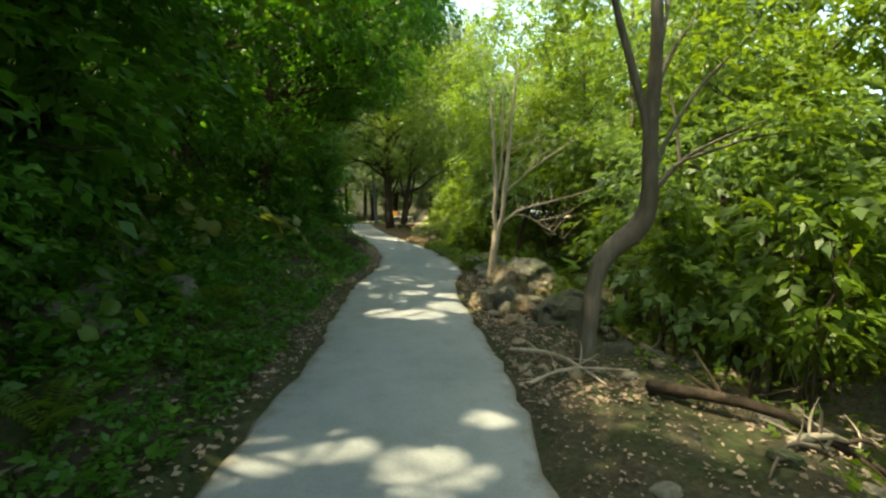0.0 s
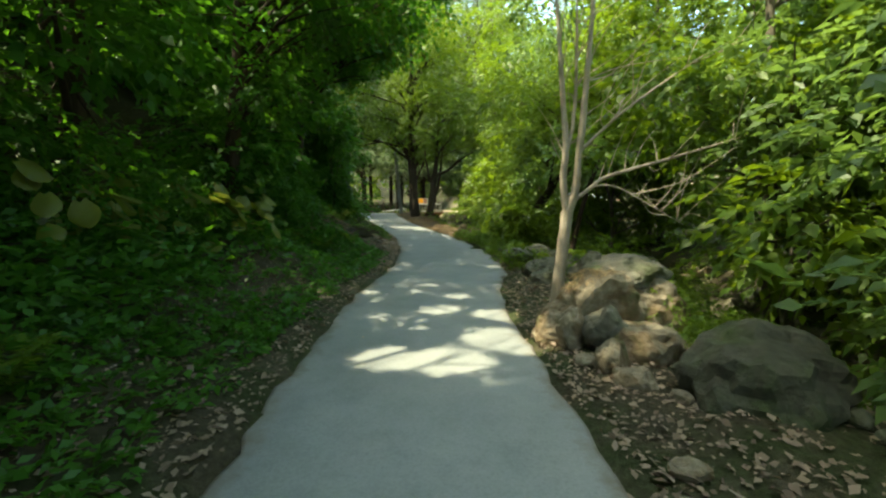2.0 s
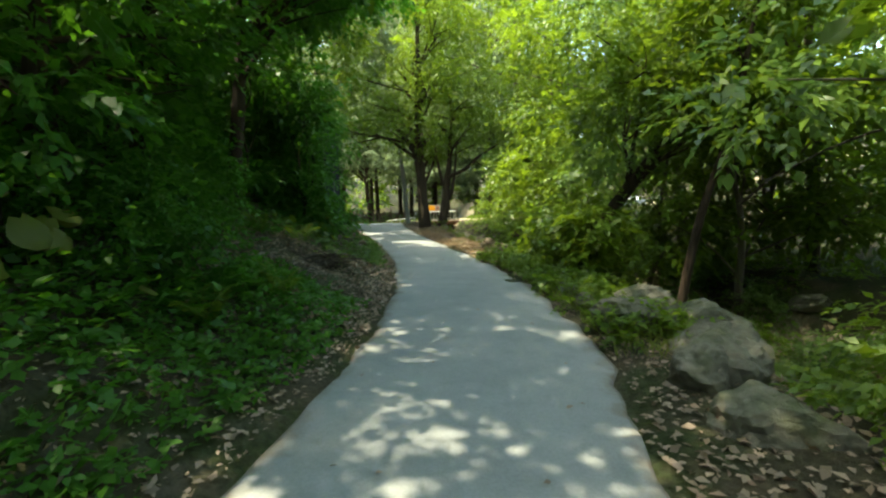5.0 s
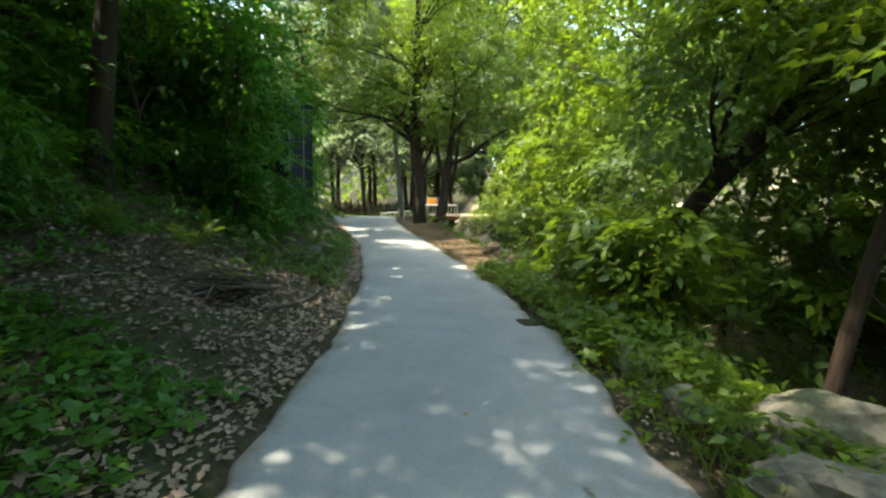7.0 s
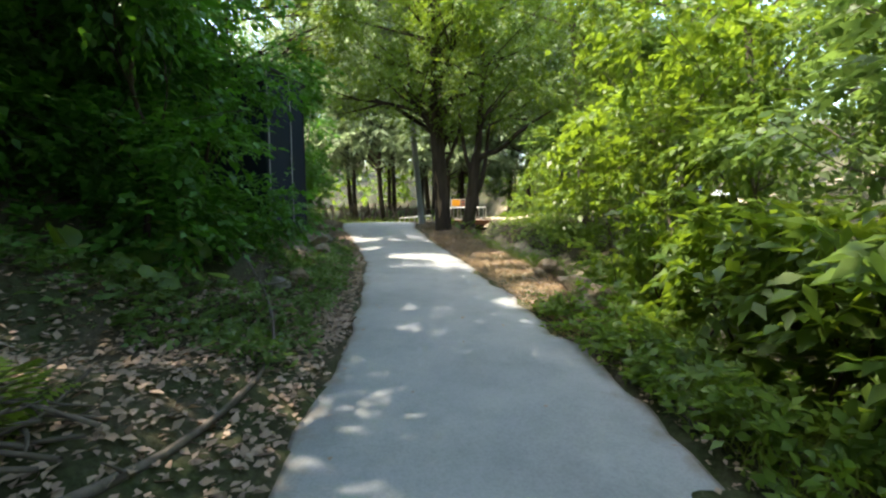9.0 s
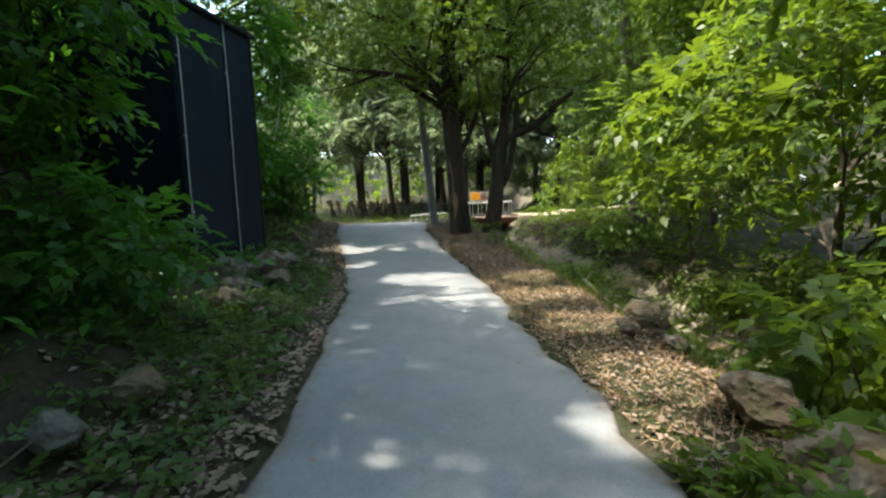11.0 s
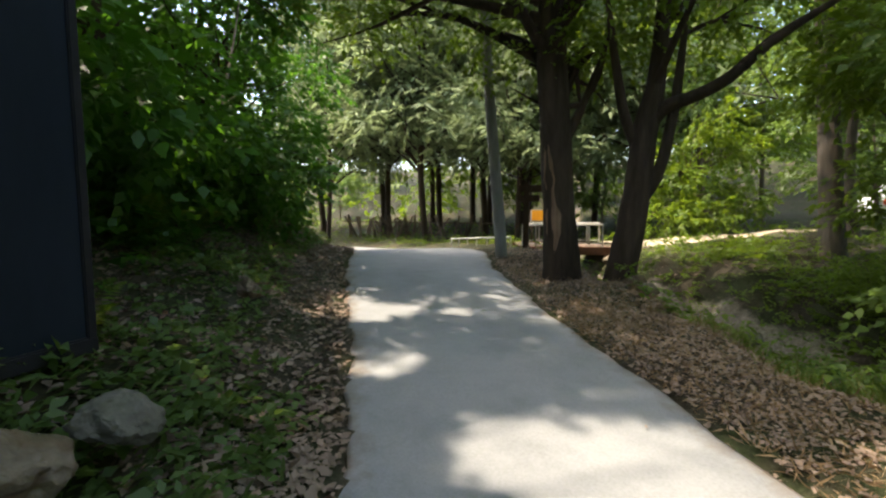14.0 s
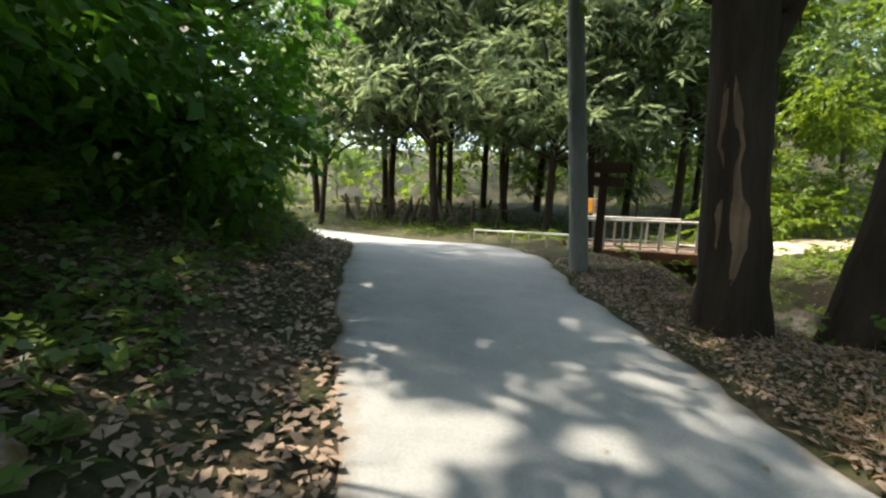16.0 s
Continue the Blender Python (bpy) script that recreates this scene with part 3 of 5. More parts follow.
for yy, s in ((-5, 3), (-1, 4.6), (2.5, 6.2), (5, 8.5), (9, 6.5), (12.5, 4.5), (15.5, 7), (17.2, 5.6), (20.5, 5.8), (24.5, 6.6), (28, 7.2), (33, 9), (37, 12), (30, 12), (22, 11), (12, 12)):
    x, y = along(yy, s)
    spots.append((x, y, 10, rng.uniform(0.9, 1.15)))
spots += [(6, 47, 0, 1.0), (10, 49, 0, 1.1), (3.5, 51, 0, 1.1), (13.5, 44, 0, 1.1), (15, 39, 0, 1.1), (3.2, 34.8, 10, 1.55)]
row(RIGHT, spots, 40)
spots = []
for yy, s in ((3, 6.0), (7.5, 4.6), (9.5, 7), (11.4, 4.6), (9.4, 5.4), (7.2, 6.0), (16.9, 3.9), (18.9, 3.6), (21.8, 4.3), (24.2, 4.2), (26.5, 4.8), (18, 6), (29, 6.5), (13, 6.5), (36, 9), (0.5, 8), (39, 13), (44, 10), (41, 17), (34, 12), (46, 15), (5, 10.5), (44, 16), (48, 12)):
    x, y = along(yy, s)
    spots.append((x, y, rng.uniform(0, 360), rng.uniform(0.85, 1.2)))
row(LOW, spots, 180)
spots = []
for yy in np.arange(1, 36, 0.8):
    x, y = along(yy, -rng.uniform(2.7 if 14 < yy < 20 else 1.7, 4.4))
    if 22.0 < y < 26.6 and x > -7.6:
        continue
    spots.append((x, y, rng.uniform(0, 360), rng.uniform(0.7, 1.35)))
row(SHRUB[:2], spots, 180)
spots = []
for yy in np.arange(11, 29, 0.8):
    x, y = along(yy, rng.uniform(2.2, 4.6))
    spots.append((x, y, rng.uniform(0, 360), rng.uniform(0.6, 1.0)))
row(SHRUB[2:], spots, 180)

# the pines beyond the bend
PINE = []
for q in range(2):
    blobs = []
    for h in np.arange(3.2, 12.5, 0.8):
        reach = 3.1 * (1 - (h - 3) / 14)
        for w in range(4):
            an = rng.uniform(0, 6.28)
            blobs.append((math.cos(an) * reach * 0.6, math.sin(an) * reach * 0.6, h, reach * 0.6, reach * 0.6, 0.3))
    PINE.append(tree("pine_tree", "tall pine with layered grey-green needles beyond the bend", (-80, -20 + 8 * q, 0), [trunk_line(rng, 12.5, (0.2, 0.1), 0.105)], np.array(blobs), 1400, M_PINE, M_BARK, rng,
                     k=6, leaf=0.32, length=0.5, hollow=0.2, droop=0.0, flat=0.5, slim=0.2, group="pines beyond the bend"))
spots = [(-4.5, 44, 0, 0.95), (-14.5, 44.5, 0, 1.0), (0.5, 47.5, 0, 1.1), (-6, 57, 0, 1.35), (-10, 58, 0, 1.4), (-9.5, 45, 0, 1), (-12.5, 47.5, 0, 1.1), (-7, 48, 0, 1.05), (-10.5, 51, 0, 1.15), (-15, 52, 0, 1.1), (-5, 52, 0, 1.1), (-8, 55, 0, 1.2), (-13, 57, 0, 1.2), (-3, 46.5, 0, 1.0), (-1, 52, 0, 1.1), (-18, 49, 0, 1.1), (3, 56, 0, 1.2)]
row(PINE, [(x, y, w_, k_ * 1.3) for x, y, w_, k_ in spots], 180)

# woods all round, far off
rng = np.random.default_rng(21)
far = []
for q in range(150):
    an = rng.uniform(0, 6.283)
    if q < 70:
        x, y = rng.uniform(-42, 26), rng.uniform(60, 90)
    elif q < 118:
        x, y = rng.uniform(14, 34), rng.uniform(-15, 64)
    else:
        x, y = rng.uniform(-38, -15), rng.uniform(-20, 60)
    z = float(land(x, y)[0])
    for _ in range(6 if q < 70 else 4):
        far.append((x + rng.normal(0, 2), y + rng.normal(0, 2), z + rng.uniform(1.0, 24 if q < 70 else 12), 3.0, 3.0, 2.4))
# thicket added behind the bank trees to block light from the hill side
thick = []
for q in range(120):
    x, y = span(-6, 40, -11.5, -6.0, 1, rng)
    z = float(land(x, y)[0])
    for h in ((0.6, 2.2, 4.0) if y < 24 else (0.6, 2.2, 3.6, 4.8)):
        thick.append((float(x[0]), float(y[0]), z + h + rng.uniform(-0.5, 0.5), 1.5, 1.5, 1.0))
v, f = blob_sprays(rng, thick, 9500, 6, 0.6, 0.26, 0.3, 0.2)
tagged(new("thicket", mesh_of("thicket", v, f, M_LEAF_DEEP)), "dark dense thicket added high on the bank to block light", "thicket", kind="stuff")
v, f = blob_sprays(rng, far, 16500, 6, 1.2, 0.58, 0.5, 0.2)
tagged(new("far_woods", mesh_of("far_woods", v, f, M_LEAF_FRESH)), "green woods rising behind the lane and stream", "woods", kind="stuff")

# ---- the trees that stand by themselves ----
rng = np.random.default_rng(5)


def rel(pts, base):
    return [tuple(np.subtract(p, base)) for p in pts]


B = (4.75, 6.15, 0.05)
tree("crooked_tree", "grey crooked tree with a kink in its trunk beside the lane", B,
     [(rel([(4.72, 6.15, -0.3), (4.78, 6.15, 0.6), (4.83, 6.15, 1.1), (4.92, 6.15, 1.32), (5.1, 6.15, 1.5), (5.26, 6.15, 1.66), (5.33, 6.15, 1.95), (5.30, 6.15, 2.5), (5.27, 6.15, 4.0), (5.1, 6.4, 6.5)], B),
       [0.105, 0.092, 0.09, 0.105, 0.11, 0.105, 0.09, 0.075, 0.06, 0.03]),
      (rel([(5.28, 6.15, 2.5), (5.2, 6.14, 2.85), (5.0, 6.1, 3.4), (4.82, 6.1, 3.97), (4.5, 6, 5.2)], B), [0.05, 0.045, 0.04, 0.035, 0.015]),
      (rel([(5.3, 6.15, 2.1), (5.5, 6.2, 2.6), (5.9, 6.4, 3.2), (6.6, 6.7, 3.9)], B), [0.03, 0.025, 0.02, 0.01])],
     [(0.9, 0.5, 4.6, 1.0, 1.0, 0.5), (-0.2, 0.4, 5.6, 1.1, 1.0, 0.6), (1.6, 0.9, 3.9, 0.9, 0.8, 0.45), (0.3, -0.7, 6.2, 1.2, 1.1, 0.6), (1.8, -0.6, 5.2, 1.0, 1.0, 0.5), (2.2, 0.8, 2.9, 0.7, 0.8, 0.4)],
     1100, M_LEAF_FRESH, M_BARK_GREY, rng, wob=0.05, leaf=0.11)

B = (3.74, 10.3, 0.1)
stems = [(rel([(3.70, 10.3, -0.25), (3.73, 10.3, 0.35), (3.77, 10.3, 0.85), (3.81, 10.3, 1.34)], B), [0.10, 0.085, 0.078, 0.082]),
         (rel([(3.81, 10.3, 1.28), (3.74, 10.3, 1.75), (3.76, 10.3, 2.15), (3.70, 10.3, 2.8), (3.55, 10.3, 4.3)], B), [0.055, 0.05, 0.045, 0.04, 0.015]),
         (rel([(3.81, 10.3, 1.28), (3.91, 10.3, 1.65), (3.93, 10.3, 2.06), (3.98, 10.3, 2.8), (4.1, 10.45, 4.8)], B), [0.062, 0.055, 0.05, 0.045, 0.015]),
         (rel([(3.91, 10.3, 1.5), (4.1, 10.3, 1.66), (4.33, 10.28, 1.82), (5.0, 10.25, 2.02), (5.9, 10.2, 2.3)], B), [0.03, 0.027, 0.024, 0.018, 0.006]),
         (rel([(3.95, 10.3, 2.15), (4.2, 10.33, 2.4), (4.61, 10.36, 2.76), (5.5, 10.4, 3.4)], B), [0.024, 0.021, 0.016, 0.006]),
         (rel([(3.76, 10.3, 2.1), (3.84, 10.3, 2.5), (3.86, 10.3, 3.2), (3.8, 10.2, 4.4)], B), [0.03, 0.027, 0.022, 0.008]),
         (rel([(4.1, 10.3, 1.68), (4.4, 10.2, 1.68), (4.8, 10.1, 1.45), (5.2, 10.0, 1.2)], B), [0.012, 0.01, 0.008, 0.004])]
pale = tree("pale_tree", "slender pale forked tree with bare sunlit twigs beside the lane", (3.94, 10.78, 0.1), stems,
            [(0.0, 0.1, 4.3, 0.9, 0.9, 0.4), (0.6, 0.2, 4.9, 1.0, 1.0, 0.5), (-0.5, 0.1, 4.7, 0.8, 0.8, 0.4), (1.6, 0.1, 3.7, 0.6, 0.6, 0.3)], 260, M_LEAF_PALE, M_BARK_PALE, rng, limbs=False, wob=0.06, leaf=0.09)
pieces = []
for q in range(70):
    s = stems[rng.integers(1, 7)][0]
    u = rng.uniform(0.35, 1) * (len(s) - 1)
    k0 = min(int(u), len(s) - 2)
    p = np.array(s[k0]) * (1 - u + k0) + np.array(s[k0 + 1]) * (u - k0)
    d = np.array([rng.uniform(-0.5, 1.0), rng.uniform(-0.5, 0.5), rng.uniform(0.2, 1.0)])
    ln = rng.uniform(0.4, 1.3)
    pieces.append(tube([p, p + d * ln * 0.5 + rng.normal(0, 0.05, 3), p + d * ln + rng.normal(0, 0.1, 3)], [0.009, 0.006, 0.002], 4))
v, f = joined(pieces)
part_mesh("twig_spray", mesh_of("twig_spray", v, f, M_BARK_PALE, False), pale, "bare pale twigs")

B = (3.3, 18.8, -0.2)
tree("leaning_tree", "dark trunk leaning far out over the stream", B,
     [(rel([(3.2, 18.8, -0.5), (3.6, 18.8, 0.25), (3.94, 18.8, 0.72), (4.5, 18.8, 1.55), (5.1, 18.8, 2.34), (6.2, 18.9, 3.6), (7.2, 19.2, 5.4)], B), [0.16, 0.14, 0.13, 0.125, 0.115, 0.09, 0.04]),
      (rel([(4.6, 18.8, 1.7), (4.7, 18.7, 2.6), (4.9, 18.5, 3.6)], B), [0.05, 0.04, 0.015])],
     [(1.3, 0, 3.6, 1.2, 1.2, 0.5), (2.4, 0.3, 4.4, 1.3, 1.2, 0.55), (3.6, 0.2, 5.2, 1.3, 1.3, 0.6), (0.6, -0.4, 4.8, 1.2, 1.2, 0.6), (2.6, -0.8, 3.2, 1.0, 1.0, 0.4), (4.2, -0.4, 3.6, 1.0, 1.0, 0.4)],
     1500, M_LEAF_FRESH, M_BARK, rng)
B = (5.0, 16.9, -0.7)
tree("thin_tree", "thin dark leaning tree by the stream", B, [(rel([(4.95, 16.9, -0.9), (5.15, 16.95, 0.4), (5.35, 17, 1.37), (5.62, 17, 2.3), (5.78, 17, 3.07), (6.1, 17.1, 5)], B), [0.075, 0.07, 0.065, 0.055, 0.05, 0.02]),
     (rel([(5.6, 17, 2.2), (6.0, 17, 2.55), (6.6, 17.1, 2.7)], B), [0.03, 0.02, 0.01])], [(1.0, 0, 5.4, 1.1, 1, 0.5), (0.4, 0.3, 6.0, 1.1, 1.1, 0.6), (1.6, 0.2, 3.6, 0.8, 0.8, 0.35)], 500, M_LEAF_FRESH, M_BARK, rng)

B = (-1.93, 31.1, 0.25)
OAK = [(0.0, 0, -0.45), (-0.03, 0, 0.35), (-0.1, 0, 1.25), (-0.17, 0, 2.35), (-0.26, 0, 3.5), (-0.29, 0.1, 5.3), (-0.27, 0.2, 11.3)]
oak = tree("oak_tree", "tall dark oak trunk with a strip of bare wood", B,
           [(OAK, [0.29, 0.27, 0.25, 0.238, 0.225, 0.18, 0.06]),
            ([(-0.25, 0, 3.6), (-0.9, 0.3, 4.5), (-1.8, 0.6, 5.2)], [0.07, 0.05, 0.02]),
            ([(-0.25, 0, 3.8), (0.4, -0.3, 4.5), (1.0, -0.8, 5.4)], [0.07, 0.05, 0.02])],
           np.vstack([random_blobs(rng, 16, (-2.4, 2.2), (-2.2, 2.2), (4.3, 9.2), (0.8, 1.4)), random_blobs(rng, 4, (-1.6, 0.8), (-1.8, 0.8), (3.5, 4.2), (0.45, 0.7)), random_blobs(rng, 7, (-4.2, -1.2), (-2.4, 1.6), (4.6, 8.4), (0.8, 1.3)), random_blobs(rng, 11, (-2.6, 3.2), (-2.2, 2.2), (8.6, 12.6), (0.9, 1.5))]), 4200, M_LEAF_FRESH, M_BARK, rng, wob=0.07, flare=0.65, leaf=0.12)
# the bare strip follows the trunk on the side that faces the lane
V, F = [], []
rows, cols = 22, 7
for r_ in range(rows):
    u = r_ / (rows - 1)
    z = 0.75 + 1.7 * u
    cx = np.interp(z, [0.6, 1.5, 2.6, 3.75], [-0.03, -0.1, -0.17, -0.26])
    rad = np.interp(z, [0.6, 1.5, 2.6, 3.75], [0.27, 0.25, 0.238, 0.225])
    wide = 0.85 * math.sin(math.pi * min(0.97, 0.1 + u * 0.85)) * (0.7 + 0.3 * math.sin(9 * u + 0.5 * math.sin(31 * u)))
    for c_ in range(cols):
        an = radians(248 + 6 * math.sin(5 * u)) + wide * (c_ / (cols - 1) - 0.5) * 2
        rr = rad + (0.012 if 0 < c_ < cols - 1 else -0.03) + 0.008 * math.sin(17 * u + 3 * c_)
        V.append((cx + rr * math.cos(an), rr * math.sin(an), z - 0.25))
for r_ in range(rows - 1):
    for c_ in range(cols - 1):
        q = r_ * cols + c_
        F.append((q, q + 1, q + cols + 1, q + cols))
part_mesh("bare_strip", mesh_of("bare_strip", V, F, M_SCAR, False), oak, "reddish bare wood where the bark is gone")
B = (-1.11, 31.0, 0.2)
tree("forked_oak", "dark forked oak with a long curving side limb", B,
     [(rel([(-1.16, 31, -0.25), (-1.05, 31, 0.6), (-0.95, 31, 1.2), (-0.87, 31, 1.95), (-0.8, 31, 2.73), (-0.68, 31, 3.5), (-0.55, 31.1, 6.5)], B), [0.24, 0.215, 0.20, 0.185, 0.17, 0.12, 0.04]),
      (rel([(-0.80, 31, 2.6), (-0.56, 30.98, 2.9), (-0.2, 30.95, 3.02), (0.2, 30.9, 3.23), (0.72, 30.9, 3.7), (1.7, 30.9, 4.3)], B), [0.11, 0.10, 0.09, 0.085, 0.07, 0.02]),
      (rel([(-0.88, 31, 2.3), (-1.08, 31, 2.75), (-1.18, 31, 3.2), (-1.27, 31, 3.7), (-1.5, 31, 5.2)], B), [0.09, 0.08, 0.07, 0.06, 0.02]),
      (rel([(-0.86, 31.02, 1.5), (-0.62, 31.05, 1.95), (-0.5, 31.05, 2.5), (-0.42, 31.05, 3.1), (-0.3, 31.1, 4.6)], B), [0.09, 0.085, 0.08, 0.07, 0.02])],
     random_blobs(rng, 15, (-1.8, 3.4), (-2.0, 2.0), (3.9, 8.2), (0.8, 1.4)), 1800, M_LEAF_FRESH, M_BARK, rng, wob=0.05, flare=0.45)

# ---- rocks ----


def rock(x, y, z, sx, sy, sz, seed, mat, name="rock", label="rough grey rock half sunk in the verge", group="", cuts=9):
    r = np.random.default_rng(seed)
    bm = bmesh.new()
    bmesh.ops.create_icosphere(bm, subdivisions=4 if sx > 0.17 else 3, radius=1)
    planes = r.normal(0, 1, (cuts, 3))
    planes /= np.linalg.norm(planes, axis=1)[:, None]
    dist = r.uniform(0.6, 0.92, cuts) if cuts < 14 else r.uniform(0.55, 0.84, cuts)
    for v in bm.verts:
        p = np.array(v.co)
        for n_, d_ in zip(planes, dist):
            k_ = p @ n_ - d_
            if k_ > 0:
                p = p - n_ * k_ * 0.92
        w_ = Vector(p * 2.2 + seed)
        p = p * (1 + 0.16 * noise.noise(w_) + 0.09 * noise.noise(w_ * 2.7) + 0.05 * noise.noise(w_ * 6) + 0.025 * noise.noise(w_ * 14))
        v.co = (p[0] * sx, p[1] * sy, p[2] * sz)
    bmesh.ops.rotate(bm, verts=bm.verts, cent=(0, 0, 0), matrix=Euler((r.normal(0, 0.15), r.normal(0, 0.15), r.uniform(0, 6))).to_matrix())
    ob = part(name, bm, mat, None, label)
    ob.matrix_basis = Matrix.Translation((x, y, z))
    return tagged(ob, "", "rock", group)


boulder = rock(4.2, 9.45, 0.2, 0.76, 0.66, 0.62, 1, M_ROCK_WARM, "boulder", "big cracked boulder partly under dry grass", cuts=22)
rock(4.55, 9.85, 0.66, 0.46, 0.36, 0.2, 11, M_ROCK, "rock", "flat pale slab lying on the big boulder", cuts=7)
rock(3.82, 8.92, 0.2, 0.2, 0.16, 0.24, 12, M_ROCK_WARM, "rock", "broken pale rock at the lane's edge", cuts=18)
rock(4.12, 8.78, 0.3, 0.24, 0.16, 0.26, 13, M_ROCK, "rock", "broken pale rock at the lane's edge", cuts=18)
rock(4.75, 10.0, 0.25, 0.6, 0.5, 0.5, 2, M_ROCK_WARM, "boulder", "mossy boulder beside the pale tree")
rock(3.72, 9.15, 0.12, 0.24, 0.28, 0.26, 3, M_ROCK_WARM, "rock", "broken pale rock at the lane's edge")
rock(4.45, 8.8, 0.05, 0.4, 0.34, 0.34, 4, M_ROCK_WARM, "rock", "broken pale rock at the lane's edge")
rock(4.10, 8.38, 0.12, 0.2, 0.17, 0.2, 5, M_ROCK_WARM, "rock", "broken pale rock at the lane's edge", cuts=14)
rock(4.17, 8.05, 0.08, 0.19, 0.15, 0.17, 6, M_ROCK_WARM, "rock", "broken pale rock at the lane's edge", cuts=14)
rock(5.05, 8.05, 0.02, 0.78, 0.6, 0.56, 7, M_ROCK_MOSS, "boulder", "dark mossy boulder sloping down to the stream", cuts=8)
rock(5.5, 7.1, -0.25, 0.6, 0.5, 0.42, 8, M_ROCK_MOSS, "boulder", "dark mossy boulder sloping down to the stream", cuts=8)
for q, (x, y, s_) in enumerate([(5.95, 10.35, 0.4), (6.5, 10.0, 0.5), (6.3, 11.2, 0.45), (7.0, 9.2, 0.5), (7.1, 10.6, 0.5), (6.7, 8.2, 0.4), (7.6, 8.2, 0.45), (8.2, 9.2, 0.5)]):
    p = place(x, y, s_ * 0.15)
    rock(p.x, p.y, p.z, s_, s_ * 0.8, s_ * 0.5, 150 + q, M_ROCK_WARM, label="pale sunlit rock at the edge of the stream bed", group="stream edge rocks", cuts=10)
for q, (x, y, z, a_, b_, c_) in enumerate([(4.0, 12.3, 0.0, 0.5, 0.4, 0.3), (3.85, 13.05, 0.1, 0.3, 0.26, 0.26), (4.25, 13.7, 0.05, 0.5, 0.4, 0.3), (4.5, 11.5, 0.32, 0.34, 0.3, 0.4), (4.1, 13.25, 0.1, 0.35, 0.3, 0.3), (5.2, 11.2, 0.1, 0.5, 0.5, 0.4), (5.3, 12.6, -0.1, 0.5, 0.5, 0.4)]):
    rock(x, y, z, a_, b_, c_, 20 + q, M_ROCK, label="grey angular rock heaped beside the pale tree", group="rock heap")
for q, (x, y, s_, u_) in enumerate([(3.62, 14.55, 0.42, 0.05), (3.95, 15.2, 0.45, 0.05), (3.35, 15.6, 0.2, 0.05), (3.2, 16.5, 0.22, 0.02), (4.4, 14.4, 0.5, 0.1), (2.15, 21.3, 0.36, 0.02), (2.0, 22.0, 0.28, 0.05), (1.6, 23.85, 0.2, 0.1), (1.78, 24.12, 0.18, 0.1), (1.42, 23.62, 0.13, 0.05), (1.85, 23.55, 0.16, 0.02), (-0.35, 30.2, 0.2, 0.05), (-0.75, 30.4, 0.17, 0.05), (-0.9, 30.6, 0.15, 0.08)]):
    p = place(x, y, s_ * 0.2 + u_)
    rock(p.x, p.y, p.z, s_, s_ * 0.85, s_ * 0.62, 40 + q, M_ROCK if q < 5 else M_ROCK_WARM, label="grey stone lying at the edge of the verge", group="stones on the verge")
for q, (x, y, z, s_) in enumerate([(-3.72, 24.15, 0.52, 0.36), (-3.38, 24.62, 0.60, 0.27), (-3.62, 24.45, 0.45, 0.26), (-3.2, 24.5, 0.38, 0.22), (-3.35, 24.1, 0.3, 0.26), (-2.95, 23.35, 0.28, 0.34), (-3.3, 23.7, 0.36, 0.25), (-4.75, 27.35, 0.62, 0.2), (-3.25, 22.2, 0.36, 0.26), (-3.0, 21.75, 0.3, 0.26), (-3.45, 25.1, 0.55, 0.2), (-1.74, 21.02, 0.40, 0.21), (-1.72, 20.55, 0.38, 0.18), (-1.19, 17.07, 0.44, 0.13)]):
    rock(x, y, z, s_, s_ * 0.8, s_ * 0.72, 60 + q, M_ROCK_WARM if q % 2 else M_ROCK, label="mossy grey stone below the steel cabinet", group="stones on the bank", cuts=16)
for q in range(34):
    x, y = span(5.5, 10.2, 0.1, 1.7, 1, rng)
    s_ = rng.uniform(0.05, 0.13)
    p = place(float(x[0]), float(y[0]), s_ * 0.3)
    rock(p.x, p.y, p.z, s_, s_ * 0.8, s_ * 0.6, 100 + q, M_ROCK_WARM if q % 3 else M_ROCK, "stone", "small broken stone among roots at the lane's edge", "rubble beside the lane", 6)
for q in range(40):
    k = rng.uniform(0.25, 0.72)
    g = GULLYLINE[int(k * (len(GULLYLINE) - 1))]
    s_ = rng.uniform(0.15, 0.45)
    p = place(g[0] + rng.uniform(-0.8, 0.8) * g[2], g[1] + rng.uniform(-0.5, 0.5), s_ * 0.2)
    rock(p.x, p.y, p.z, s_, s_ * 0.85, s_ * 0.55, 200 + q, M_ROCK_WARM if q % 2 else M_ROCK, "stone", "pale stone in the stream bed", "stones in the stream bed", 7)
for q in range(26):
    x, y = span(2.5, 6.5, 0.3, 4.2, 1, rng)
    s_ = rng.uniform(0.05, 0.16)
    p = place(float(x[0]), float(y[0]), s_ * 0.15)
    rock(p.x, p.y, p.z, s_, s_ * 0.8, s_ * 0.5, 340 + q, M_ROCK if q % 3 else M_ROCK_MOSS, "stone", "small grey stone half sunk in bare earth", "stones on bare earth", 6)
# the dark rocky face low on the bank
for q in range(9):
    x, y = span(0.5, 8.5, -2.8, -1.6, 1, rng)
    s_ = rng.uniform(0.22, 0.5)
    p = place(float(x[0]), float(y[0]), -0.05)
    rock(p.x, p.y, p.z, s_, s_, s_ * 0.6, 300 + q, M_ROCK, "rock", "dark mossy rock in the shaded bank", "rocks in the bank", 7)

